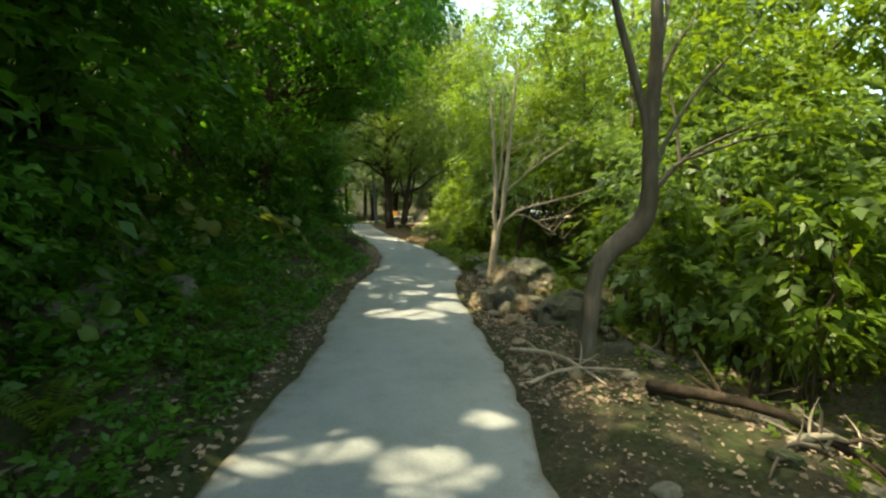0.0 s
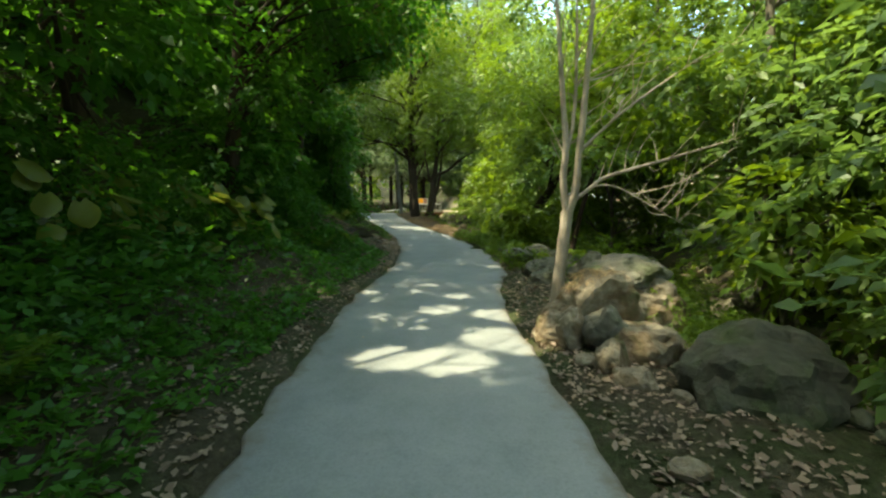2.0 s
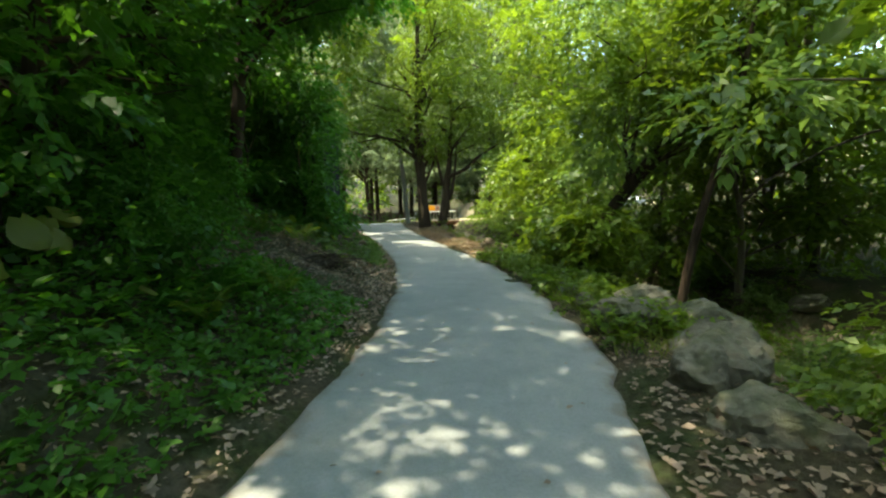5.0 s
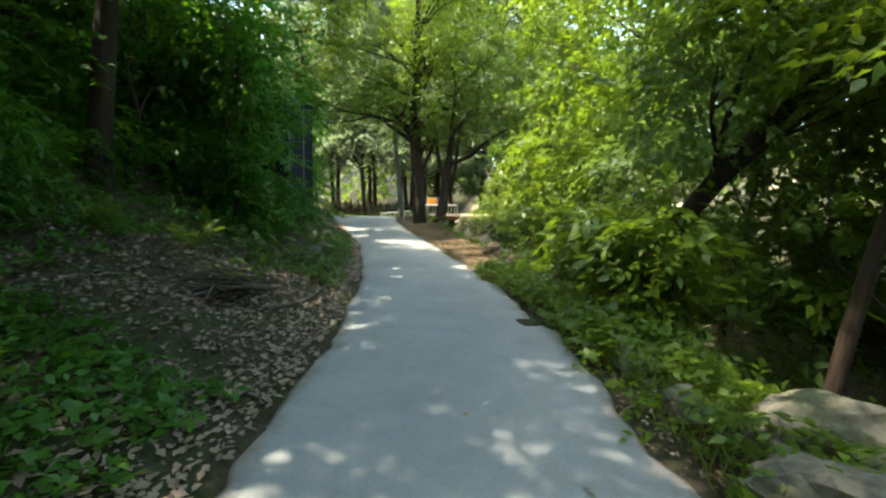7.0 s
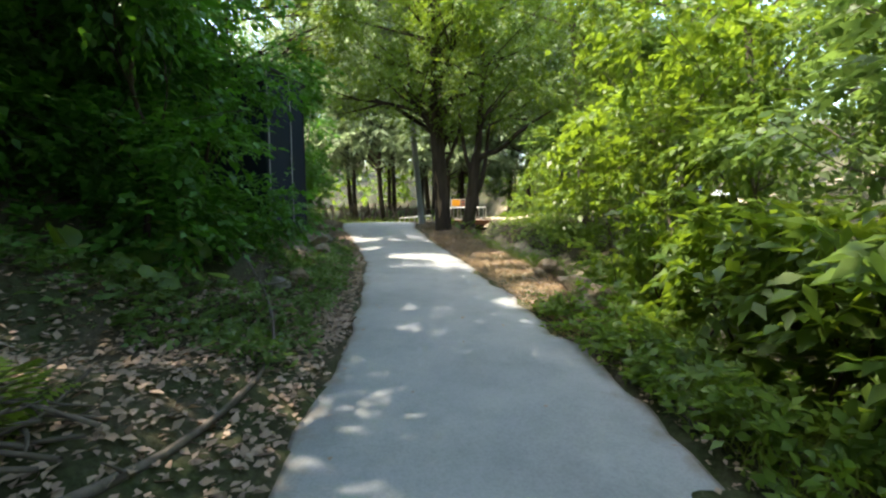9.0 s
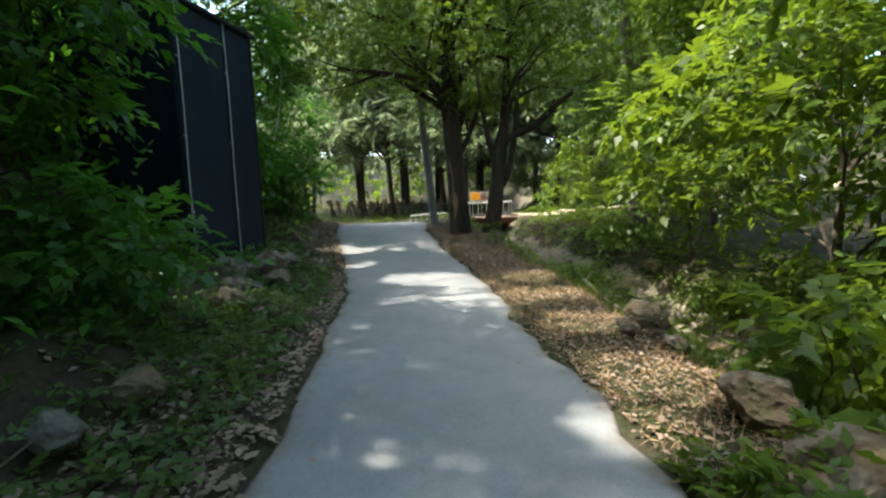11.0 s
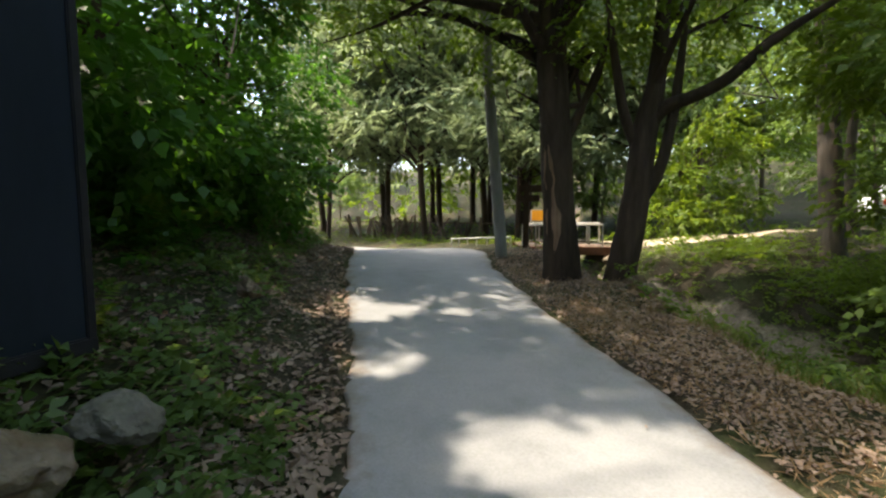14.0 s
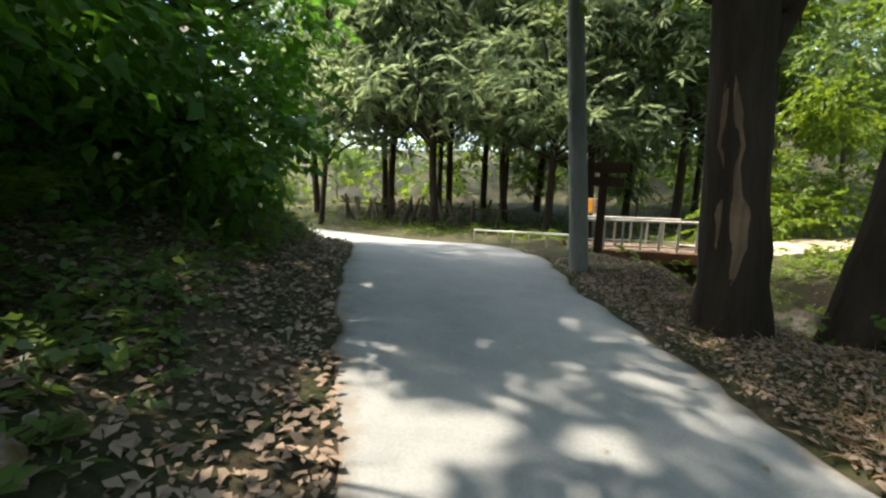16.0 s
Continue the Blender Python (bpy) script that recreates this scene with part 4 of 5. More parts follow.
# ---- steel cabinet on the bank ----
cab = thing("steel_cabinet", "tall dark blue steel cabinet on stones beside the lane", "cabinet", (-5.15, 24.6, 0.66))
face = Matrix.Rotation(radians(3.5), 4, "Z")
part("body", box_bm(2.2, 1.64, 3.35, (0, -0.01, 1.72), 0.02, face), M_NAVY, cab, "dark blue painted sheet steel", False)
part("base_frame", box_bm(2.24, 1.68, 0.09, (0, -0.01, 0.03), 0.01, face), M_BLACK, cab)
part("roof_plate", box_bm(2.34, 1.78, 0.06, (0, -0.01, 3.43), 0.015, face), M_BLACK, cab)
for dy in (0.11,):
    part("panel_seam", box_bm(0.012, 0.02, 3.3, tuple(face @ Vector((1.104, dy + 0.03, 1.72))), 0.004, face), M_BLACK, cab)
for dy in (-0.78, 0.14):
    v, f, _ = tube([tuple(face @ Vector((1.125, dy + 0.015 * math.sin(q), 3.4 - 0.56 * q))) for q in range(7)], [0.011] * 7, 6)
    cb = part_mesh("cable", mesh_of("cable", v, f, M_CABLE, False), cab, "thin pale cable")
    for z in (0.7, 1.7, 2.7):
        part("clip", box_bm(0.03, 0.06, 0.02, tuple(face @ Vector((1.118, dy, z))), 0.004, face), M_CABLE, cb)
part("corner_trim", box_bm(0.03, 0.05, 3.36, tuple(face @ Vector((1.1, 0.8, 1.72))), 0.006, face), M_BLACK, cab)

# ---- pole, signpost, sign, bridge and rails ----
pole = thing("utility_pole", "weathered grey concrete pole leaning slightly", "pole", (-3.22, 32.9, 0.2))
v, f, _ = tube([(0, 0, 0), (-0.06, 0, 0.9), (-0.27, 0, 3.1), (-0.45, 0, 5.2), (-0.65, 0, 7.4)], [0.125, 0.122, 0.11, 0.1, 0.085], 16)
part_mesh("shaft", mesh_of("shaft", v, f, M_POLE, False), pole)

sp = thing("signpost", "dark brown wooden signpost with two boards", "signpost", (-2.95, 34.6, 0.25))
part("post", box_bm(0.13, 0.13, 1.85, (0, 0, 0.92), 0.012), M_POST, sp)
part("board", box_bm(0.55, 0.04, 0.17, (0.1, -0.086, 1.68), 0.008), M_POST, sp)
part("board", box_bm(0.5, 0.04, 0.15, (0.06, -0.086, 1.45), 0.008), M_POST, sp)

sg = thing("information_sign", "orange and white information sign on two posts", "sign", (-3.05, 40.0, float(land(-3.05, 40)[0]) - 0.05))
gz = 0.9 - sg.location.z
part("panel", box_bm(0.84, 0.03, 0.44, (0, 0, gz + 0.33), 0.006), M_WHITE, sg)
part("orange_field", box_bm(0.46, 0.012, 0.36, (-0.14, -0.023, gz + 0.34), 0.002), M_ORANGE, sg, "plain orange field")
for q in range(4):
    part("text_bar", box_bm(0.2, 0.012, 0.05, (0.25, -0.023, gz + 0.47 - q * 0.09), 0.002), M_RED if q % 2 else M_POST, sg)
for dx in (-0.36, 0.36):
    part("post", box_bm(0.06, 0.06, gz + 0.7, (dx, 0.05, (gz + 0.7) / 2), 0.006), M_POST, sg)


def railing(label, a, b, zb_a, zb_b, h, posts, mids=1):
    """A welded tube railing from a to b."""
    th = thing("railing", label, "railing", (a[0], a[1], zb_a), "bridge railings")
    d = Vector((b[0] - a[0], b[1] - a[1], zb_b - zb_a))
    up = Vector((0, 0, h))
    v, f, _ = tube([up, d + up], [0.024, 0.024], 8)
    part_mesh("top_rail", mesh_of("top_rail", v, f, M_RAIL, False), th)
    for k in range(mids):
        u = Vector((0, 0, h * (0.08 + 0.45 * k)))
        v, f, _ = tube([u, d + u], [0.014, 0.014], 7)
        part_mesh("lower_rail", mesh_of("lower_rail", v, f, M_RAIL, False), th)
    for q in range(posts):
        o = d * (q / (posts - 1))
        part("post", box_bm(0.04, 0.04, h + 0.12, (o.x, o.y, o.z + h / 2 - 0.06), 0.006), M_RAIL, th)
    return th


railing("white metal railing along the footbridge", (-3.15, 35.5), (-1.15, 36.05), 0.50, 0.53, 0.53, 7)
railing("white metal railing along the far side of the footbridge", (-3.2, 36.9), (-1.2, 37.4), 0.50, 0.53, 0.53, 7)
railing("low white metal railing along the lane", (-6.07, 38.8), (-3.45, 35.45), -0.14, 0.16, 0.55, 7)
br = thing("footbridge", "small footbridge with a rusty brown edge over the stream", "bridge", (-2.15, 36.45, 0.40))
sk = Matrix.Rotation(math.atan2(0.55, 2.0), 4, "Z")
for q in range(9):
    part("plank", box_bm(0.26, 1.5, 0.06, tuple(sk @ Vector((-1.12 + q * 0.28, 0, 0.06))), 0.008, sk), M_LOG, br)
for dy in (-0.78, 0.78):
    part("edge_beam", box_bm(2.6, 0.1, 0.2, tuple(sk @ Vector((0, dy, -0.02))), 0.01, sk), M_DECK, br, "rusty brown steel beam")
for dx in (-1.25, 1.25):
    part("abutment", box_bm(0.3, 1.7, 0.9, tuple(sk @ Vector((dx, 0, -0.55))), 0.03, sk), M_POLE, br)
for q, (x, y, z, s_) in enumerate([(-0.85, 36.0, 0.2, 0.4), (-0.3, 36.3, 0.15, 0.42), (0.25, 36.5, 0.2, 0.4), (-0.55, 35.7, -0.1, 0.42), (0.1, 36.0, -0.1, 0.4), (0.75, 36.7, 0.2, 0.38), (-0.7, 36.2, 0.42, 0.3)]):
    rock(x, y, z, s_, s_ * 0.7, s_ * 0.45, 400 + q, M_ROCK_WARM, "wall_stone", "pale flat stone in the stream wall", "stream wall stones", 10)

# the sandy track on the other bank
tl = dense(np.array([(-1.2, 36.9), (0.6, 38.0), (2.5, 39.8), (5, 41.3), (9, 42.8), (16, 44.5), (30, 47)], float))
tt = np.gradient(tl, axis=0)
tt /= np.linalg.norm(tt, axis=1)[:, None]
V = []
for u in (-1.3, -0.7, 0, 0.7, 1.3):
    x, y = tl[:, 0] + tt[:, 1] * u, tl[:, 1] - tt[:, 0] * u
    V.append(np.column_stack([x, y, np.maximum(land(x, y), 0.42) + (0.05 if abs(u) < 1 else -0.05)]))
n = len(tl)
F = [(k * n + q, (k + 1) * n + q, (k + 1) * n + q + 1, k * n + q + 1) for k in range(4) for q in range(n - 1)]
tagged(new("track", mesh_of("track", np.vstack(V), F, M_SAND, False)), "pale sandy track on the other bank", "track", kind="structure")

# ---- the parked car ----


def car(x, y, turn):
    z = float(land(x, y)[0]) + 0.04
    th = thing("car", "white car parked on the sandy track", "car", (x, y, z))
    th.rotation_euler = (0, 0, radians(turn))
    def prof(points, half, name, mat, bev, label="", lean=0.0):
        bm = bmesh.new()
        for s_ in (-1, 1):
            for px, pz in points:
                bm.verts.new((px, s_ * (half - lean * max(0, pz - 0.85)), pz))
        bm.verts.ensure_lookup_table()
        m = len(points)
        bm.faces.new([bm.verts[q] for q in range(m)])
        bm.faces.new([bm.verts[m + q] for q in range(m)][::-1])
        for q in range(m):
            bm.faces.new([bm.verts[(q + 1) % m], bm.verts[q], bm.verts[m + q], bm.verts[m + (q + 1) % m]])
        bmesh.ops.recalc_face_normals(bm, faces=bm.faces[:])
        bmesh.ops.bevel(bm, geom=bm.edges[:], offset=bev, segments=3, affect="EDGES")
        return part(name, bm, mat, th, label, True)
    prof([(-2.1, 0.3), (-2.15, 0.65), (-2.05, 0.92), (-1.2, 0.97), (0.9, 0.97), (1.9, 0.85), (2.15, 0.6), (2.12, 0.3)], 0.86, "body", M_CAR, 0.05)
    prof([(-1.75, 0.95), (-1.3, 1.42), (0.1, 1.46), (0.95, 0.95)], 0.80, "cabin", M_CAR, 0.05, "", 0.25)
    for s_ in (-1, 1):
        part("side_window", box_bm(0.95, 0.02, 0.3, (-0.72, s_ * 0.75, 1.17), 0.004, Matrix.Rotation(radians(s_ * 14), 4, "X")), M_GLASS, th)
        part("side_window", box_bm(0.72, 0.02, 0.3, (0.2, s_ * 0.75, 1.15), 0.004, Matrix.Rotation(radians(s_ * 14), 4, "X")), M_GLASS, th)
        part("headlight", box_bm(0.08, 0.3, 0.12, (2.1, s_ * 0.6, 0.68), 0.02), M_GLASS, th)
        part("tail_light", box_bm(0.06, 0.22, 0.2, (-2.12, s_ * 0.68, 0.78), 0.02), M_RED, th)
    part("windscreen", box_bm(0.03, 1.2, 0.62, (0.58, 0, 1.23), 0.006, Matrix.Rotation(radians(-59), 4, "Y")), M_GLASS, th)
    for px in (-1.35, 1.35):
        for s_ in (-1, 1):
            bm = bmesh.new()
            bmesh.ops.create_cone(bm, cap_ends=True, segments=24, radius1=0.32, radius2=0.32, depth=0.2, matrix=Matrix.Translation((px, s_ * 0.78, 0.32)) @ Matrix.Rotation(radians(90), 4, "X"))
            bmesh.ops.bevel(bm, geom=[e for e in bm.edges if len(e.link_faces) == 2 and e.calc_face_angle() > 1], offset=0.03, segments=2, affect="EDGES")
            w_ = part("wheel", bm, M_TYRE, th)
            bm = bmesh.new()
            bmesh.ops.create_cone(bm, cap_ends=True, segments=20, radius1=0.2, radius2=0.18, depth=0.04, matrix=Matrix.Translation((px, s_ * 0.885, 0.32)) @ Matrix.Rotation(radians(90), 4, "X"))
            part("rim", bm, M_CABLE, w_)
    return th


car(9.2, 42.2, 12)

# ---- logs leaning in the pine wood ----
rng = np.random.default_rng(8)
rack = thing("log_rack", "long rack of dry logs leaning upright among the pines", "logs", (-11, 46.5, float(land(-11, 46.5)[0])))
part("cross_bar", box_bm(9.0, 0.07, 0.07, (0.5, 0.25, 0.85), 0.01), M_LOG, rack)
logs = []
for q in range(3):
    v, f, _ = tube([(0, 0, -0.1), (0.02, 0.02, 0.6), (0, 0, 1.3)], [0.06, 0.055, 0.05], 8, rng, 0.1)
    logs.append(mesh_of("log", v, f, M_LOG, False))
for q in range(44):
    ob = part_mesh("log", logs[q % 3], rack)
    ob.matrix_basis = pose(-4 + 9 * rng.uniform(0, 1), -0.35 + rng.uniform(-0.2, 0.2) if q % 2 else 0.75, rng.uniform(-0.15, 0.1), 22 * (-1 if q % 2 else 1) + rng.normal(0, 7), rng.normal(0, 15), 0) @ Matrix.Scale(rng.uniform(0.8, 1.15), 4)

# ---- fallen wood ----


def branch(name, label, pts, r0, mat, twigs=4, seed=0):
    r = np.random.default_rng(seed)
    pts = np.array(pts, float)
    th = thing(name, label, "branch", tuple(pts[0]))
    q = pts - pts[0]
    q = np.vstack([q[:1] - (q[1] - q[0]) * 0.02, q])
    v, f, _ = tube(q, np.r_[0.004, np.linspace(r0, r0 * 0.3, len(q) - 1)], 8, r, 0.08)
    part_mesh("stem", mesh_of("stem", v, f, mat, False), th)
    for k in range(twigs):
        u = r.uniform(0.2, 0.9) * (len(q) - 1)
        i0 = min(int(u), len(q) - 2)
        p = q[i0] * (1 - u + i0) + q[i0 + 1] * (u - i0)
        d = r.normal(0, 1, 3) * [1, 1, 0.5] + [0, 0, 0.4]
        d *= r.uniform(0.2, 0.5) / np.linalg.norm(d)
        v, f, _ = tube([p, p + d * 0.5 + r.normal(0, 0.03, 3), p + d], [r0 * 0.4, r0 * 0.3, r0 * 0.1], 5)
        part_mesh("twig", mesh_of("twig", v, f, mat, False), th)
    return th


def on(x, y, up):
    return tuple(place(x, y, up))


branch("fallen_log", "weathered fallen log lying across the stream stones", [on(5.2, 5.4, 0.08), on(6.0, 5.0, 0.14), on(6.9, 4.9, 0.2), on(8.0, 4.6, 0.2)], 0.06, M_BARK, 9, 1)
branch("fallen_log", "weathered fallen log lying across the stream stones", [on(5.6, 6.6, 0.1), on(6.6, 6.0, 0.16), on(7.8, 5.9, 0.2)], 0.05, M_BARK_GREY, 8, 2)
branch("fallen_branch", "dark forked driftwood caught among stream stones", [on(6.2, 5.9, 0.05), on(6.7, 5.5, 0.22), on(7.1, 5.2, 0.3), on(7.5, 4.6, 0.12)], 0.045, M_BARK, 9, 71)
branch("fallen_branch", "dark forked driftwood caught among stream stones", [on(5.9, 4.6, 0.04), on(6.5, 4.9, 0.16), on(7.2, 5.4, 0.24)], 0.035, M_BARK_PALE, 7, 72)
branch("fallen_branch", "pale dry branch lying at the foot of the crooked tree", [on(4.0, 6.6, 0.06), on(4.4, 6.35, 0.1), on(4.62, 5.95, 0.12), on(4.8, 5.5, 0.05)], 0.025, M_BARK_PALE, 5, 3)
branch("fallen_branch", "pale dry branch lying at the foot of the crooked tree", [on(4.1, 5.6, 0.05), on(4.5, 5.8, 0.12), on(5.1, 5.75, 0.1)], 0.02, M_BARK_PALE, 4, 4)
branch("fallen_branch", "bare pale branch hanging over the stream's edge", [on(1.15, 26.2, 0.22), on(1.5, 25.8, 0.25), on(1.75, 25.3, 0.35), on(1.95, 24.8, 0.45)], 0.022, M_BARK_PALE, 7, 5)
for q in range(5):
    bx, by = along(rng.uniform(3.0, 5.6), rng.uniform(1.0, 3.2))
    an = rng.uniform(0, 6.28)
    branch("fallen_branch", "dry grey branch lying on the shaded ground", [on(bx, by, 0.03), on(bx + 0.35 * math.cos(an), by + 0.35 * math.sin(an), 0.06), on(bx + 0.8 * math.cos(an + 0.3), by + 0.8 * math.sin(an + 0.3), 0.04)], rng.uniform(0.012, 0.025), M_BARK_GREY, 3, 30 + q)
branch("vine", "pale dead vine hanging down the bank foliage", [(-5.6, 28.0, 2.6), (-5.45, 28.0, 3.1), (-5.35, 28.0, 3.5), (-5.3, 28.1, 4.3)], 0.016, M_BARK_PALE, 1, 6)
branch("fallen_branch", "long curved grey branch lying along the leaf-strewn bank", [on(-0.4, 16.8, 0.03), on(-0.36, 17.6, 0.04), on(-0.68, 18.8, 0.06), on(-1.4, 19.8, 0.12), on(-2.4, 20.6, 0.25)], 0.028, M_BARK_GREY, 5, 9)
pile = thing("brush_pile", "heap of dry grey twigs on the leaf-strewn bank", "brush", on(-0.8, 16.75, 0.0))
for q in range(64):
    an, ln = rng.uniform(0, 6.28), rng.uniform(0.35, 0.8)
    d = np.array([math.cos(an), math.sin(an), rng.uniform(-0.1, 0.25)]) * ln / 2
    c = np.array([rng.normal(0, 0.13), rng.normal(0, 0.2), rng.uniform(0.05, 0.3)])
    v, f, _ = tube([c - d, c + rng.normal(0, 0.04, 3), c + d], [0.012, 0.01, 0.004], 5)
    part_mesh("twig", mesh_of("twig", v, f, M_BARK_GREY, False), pile)

# ---- plants with large leaves, ferns ----
def heart_mesh(name, mat, size):
    bm = bmesh.new()
    n = 16
    mid = [bm.verts.new((0, size * u, 0.06 * size * math.sin(3 * u))) for u in np.linspace(0, 1, 6)]
    for s_ in (-1, 1):
        edge = [bm.verts.new((s_ * size * 0.52 * math.sin(math.pi * min(1, u * 0.9 + 0.08)) ** 0.8, size * (u - 0.16 * (1 - u) ** 3), -0.10 * size * math.sin(2.5 * u) - 0.05 * size)) for u in np.linspace(0, 0.93, 6)]
        for k in range(5):
            q = [mid[k], edge[k], edge[k + 1], mid[k + 1]]
            bm.faces.new(q if s_ < 0 else q[::-1])
    me = bpy.data.meshes.new(name)
    bm.to_mesh(me)
    bm.free()
    me.materials.append(mat)
    me.polygons.foreach_set("use_smooth", np.ones(len(me.polygons), bool))
    return me


HEARTS = [heart_mesh("leaf", M_LEAF_BIG, 0.26), heart_mesh("leaf", M_LEAF_FRESH, 0.2)]


def large_leaves(x, y, kind, n, label, spread, seed, tall=0.8):
    r = np.random.default_rng(seed)
    p = place(x, y)
    th = thing("large_leaf_plant", label, "plant", tuple(p), "large-leaved plants")
    for q in range(n):
        dx, dy = r.normal(0, spread), r.normal(0, spread)
        ground_z = float(land(x + dx, y + dy)[0]) - p.z
        top = np.array([dx, dy, ground_z + r.uniform(0.25, 1) * tall])
        foot = np.array([dx * 0.6, dy * 0.6, float(land(x + dx * 0.6, y + dy * 0.6)[0]) - p.z - 0.03])
        v, f, _ = tube([foot, (foot + top) / 2 + r.normal(0, 0.03, 3), top], [0.006, 0.005, 0.003], 5)
        st = part_mesh("stalk", mesh_of("stalk", v, f, M_LEAF_PALE, False), th)
        lf = part_mesh("leaf", HEARTS[kind], st)
        lf.matrix_basis = pose(*top, r.normal(-42, 18), r.normal(0, 18), r.normal(-95, 40)) @ Matrix.Scale(r.uniform(0.7, 1.15), 4)
    return th


YL = "climbing plant with large yellow-green leaves on the dark bank"
for q, (yy, s_, n_) in enumerate([(8.6, -2.2, 12), (9.6, -2.3, 14), (10.4, -2.0, 12), (11.3, -1.75, 9), (12.2, -2.1, 10), (7.4, -2.4, 8), (11.0, -1.7, 6)]):
    large_leaves(*along(yy, s_), 0, n_, YL, 0.28, 500 + q)
for q, (yy, s_, n_) in enumerate([(20.0, -1.9, 12), (20.9, -1.9, 14), (21.6, -1.7, 10), (22.4, 2.4, 12), (23.4, 2.5, 12), (24.4, 2.6, 10), (6.2, -1.8, 8), (4.6, -1.6, 8)]):
    large_leaves(*along(yy, s_), 1, n_, "low plant with broad green leaves in the shade", 0.3, 540 + q, 0.6)

frond_v, frond_f = [], []
for k in range(15):
    u = (k + 1) / 16
    c = np.array([0, 0.6 * u, 0.28 * math.sin(2.2 * u)])
    for s_ in (-1, 1):
        ln = 0.16 * math.sin(math.pi * (0.12 + 0.86 * u)) + 0.01
        b0 = len(frond_v)
        d = np.array([s_ * 0.95, 0.3, -0.25])
        frond_v += [c, c + d * ln * 0.5 + [0, 0.018, 0.01], c + d * ln, c + d * ln * 0.5 - [0, 0.018, -0.01]]
        frond_f.append((b0, b0 + 1, b0 + 2, b0 + 3))
FROND = mesh_of("frond", frond_v, frond_f, M_LEAF_FRESH)


def fern(x, y, n=9, size=1.0, seed=0):
    r = np.random.default_rng(seed)
    th = thing("fern", "fresh green fern growing on the leaf-strewn bank", "fern", tuple(place(x, y)), "ferns")
    for q in range(n):
        fr = part_mesh("frond", FROND, th)
        fr.matrix_basis = pose(0, 0, 0, r.uniform(5, 35), 0, 360 * q / n + r.uniform(-15, 15)) @ Matrix.Scale(size * r.uniform(0.75, 1.15), 4)
    return th


for q, (yy, s_, k_) in enumerate([(28.9, -2.15, 1.0), (28.2, -2.5, 0.8), (30.0, -2.0, 0.8), (12.8, -1.2, 0.7), (14.2, -1.0, 0.7), (6.8, -1.1, 0.7), (3.9, -1.0, 0.8), (27.0, -1.6, 0.6), (17.5, -1.0, 0.75), (18.0, -1.75, 0.8), (17.2, -2.3, 0.7)]):
    fern(*along(yy, s_), 9, k_, 600 + q)

# leafy young trees in front of the cabinet and behind the boulder
for q, (x, y, s_) in enumerate([(-4.3, 21.3, 0.95), (-5.7, 21.8, 0.95), (-3.25, 21.25, 0.95), (-2.75, 19.7, 0.85), (-3.6, 20.2, 1.15), (-3.3, 18.2, 1.15)]):
    tree("young_tree", "young leafy tree growing close to the steel cabinet", place(x, y), [trunk_line(rng, 3.2, (0.1, 0.1), 0.04)], random_blobs(rng, 9, (-0.8, 0.8), (-0.7, 0.7), (0.4, 3.8), (0.5, 0.8)) * s_,
         900, M_LEAF_DEEP, M_BARK, rng, leaf=0.12, length=0.35, group="young trees on the bank", flare=0)
for x, y, s_ in ((4.95, 9.9, 0.55), (4.9, 12.0, 1.0), (5.3, 11.2, 0.7), (5.05, 8.75, 0.5)):
    plant(SHRUB[2], x, y, rng.uniform(0, 360), s_)

for q, (x, y, h_) in enumerate([(3.55, 18.15, 1.5), (3.3, 18.55, 1.3), (3.75, 17.6, 1.2), (3.1, 20.1, 1.5), (3.0, 21.4, 1.6), (2.8, 22.6, 1.2), (3.6, 19.2, 1.7), (6.2, 7.4, 2.2), (7.0, 5.9, 2.6)]):
    stems_ = [trunk_line(rng, h_, (rng.normal(0, 0.25), rng.normal(0, 0.2)), 0.018) for _ in range(3)]
    blobs_ = np.array([(*st[0][k], 0.42, 0.42, 0.26) for st in stems_ for k in (3, 4, 5)])
    tree("sapling", "thin-stemmed sapling with broad bright green leaves by the stream", place(x, y), stems_, blobs_, 130, M_LEAF_FRESH, M_BARK, rng, leaf=0.17, length=0.3, k=6, limbs=False, hollow=0.2, flare=0, slim=0.5, group="saplings by the stream")
crumble = np.array([(math.cos(u) * (0.15 + 0.04 * math.sin(3 * u)), math.sin(u) * (0.17 + 0.04 * math.sin(2 * u + 1)), 0.0) for u in np.linspace(0, 2 * math.pi, 24, endpoint=False)])
bm = bmesh.new()
lo_ = [bm.verts.new(p - np.array([0, 0, 0.03])) for p in crumble * 1.06]
hi_ = [bm.verts.new(p + np.array([0, 0, 0.004 + 0.003 * math.sin(5 * q)])) for q, p in enumerate(crumble)]
bm.faces.new(hi_)
for q in range(24):
    bm.faces.new([lo_[q], lo_[(q + 1) % 24], hi_[(q + 1) % 24], hi_[q]])
hole = part("soil_patch", bm, M_GROUND, None, "dark soil where the lane's concrete edge has crumbled")
hole.matrix_basis = Matrix.Translation((2.38, 17.85, 0.012))
tagged(hole, "", "soil")

# ---- undergrowth, grass and leaf litter ----
rng = np.random.default_rng(9)


def off_track(x, y):
    return np.abs(beside(tl, x, y)[0]) > 1.5


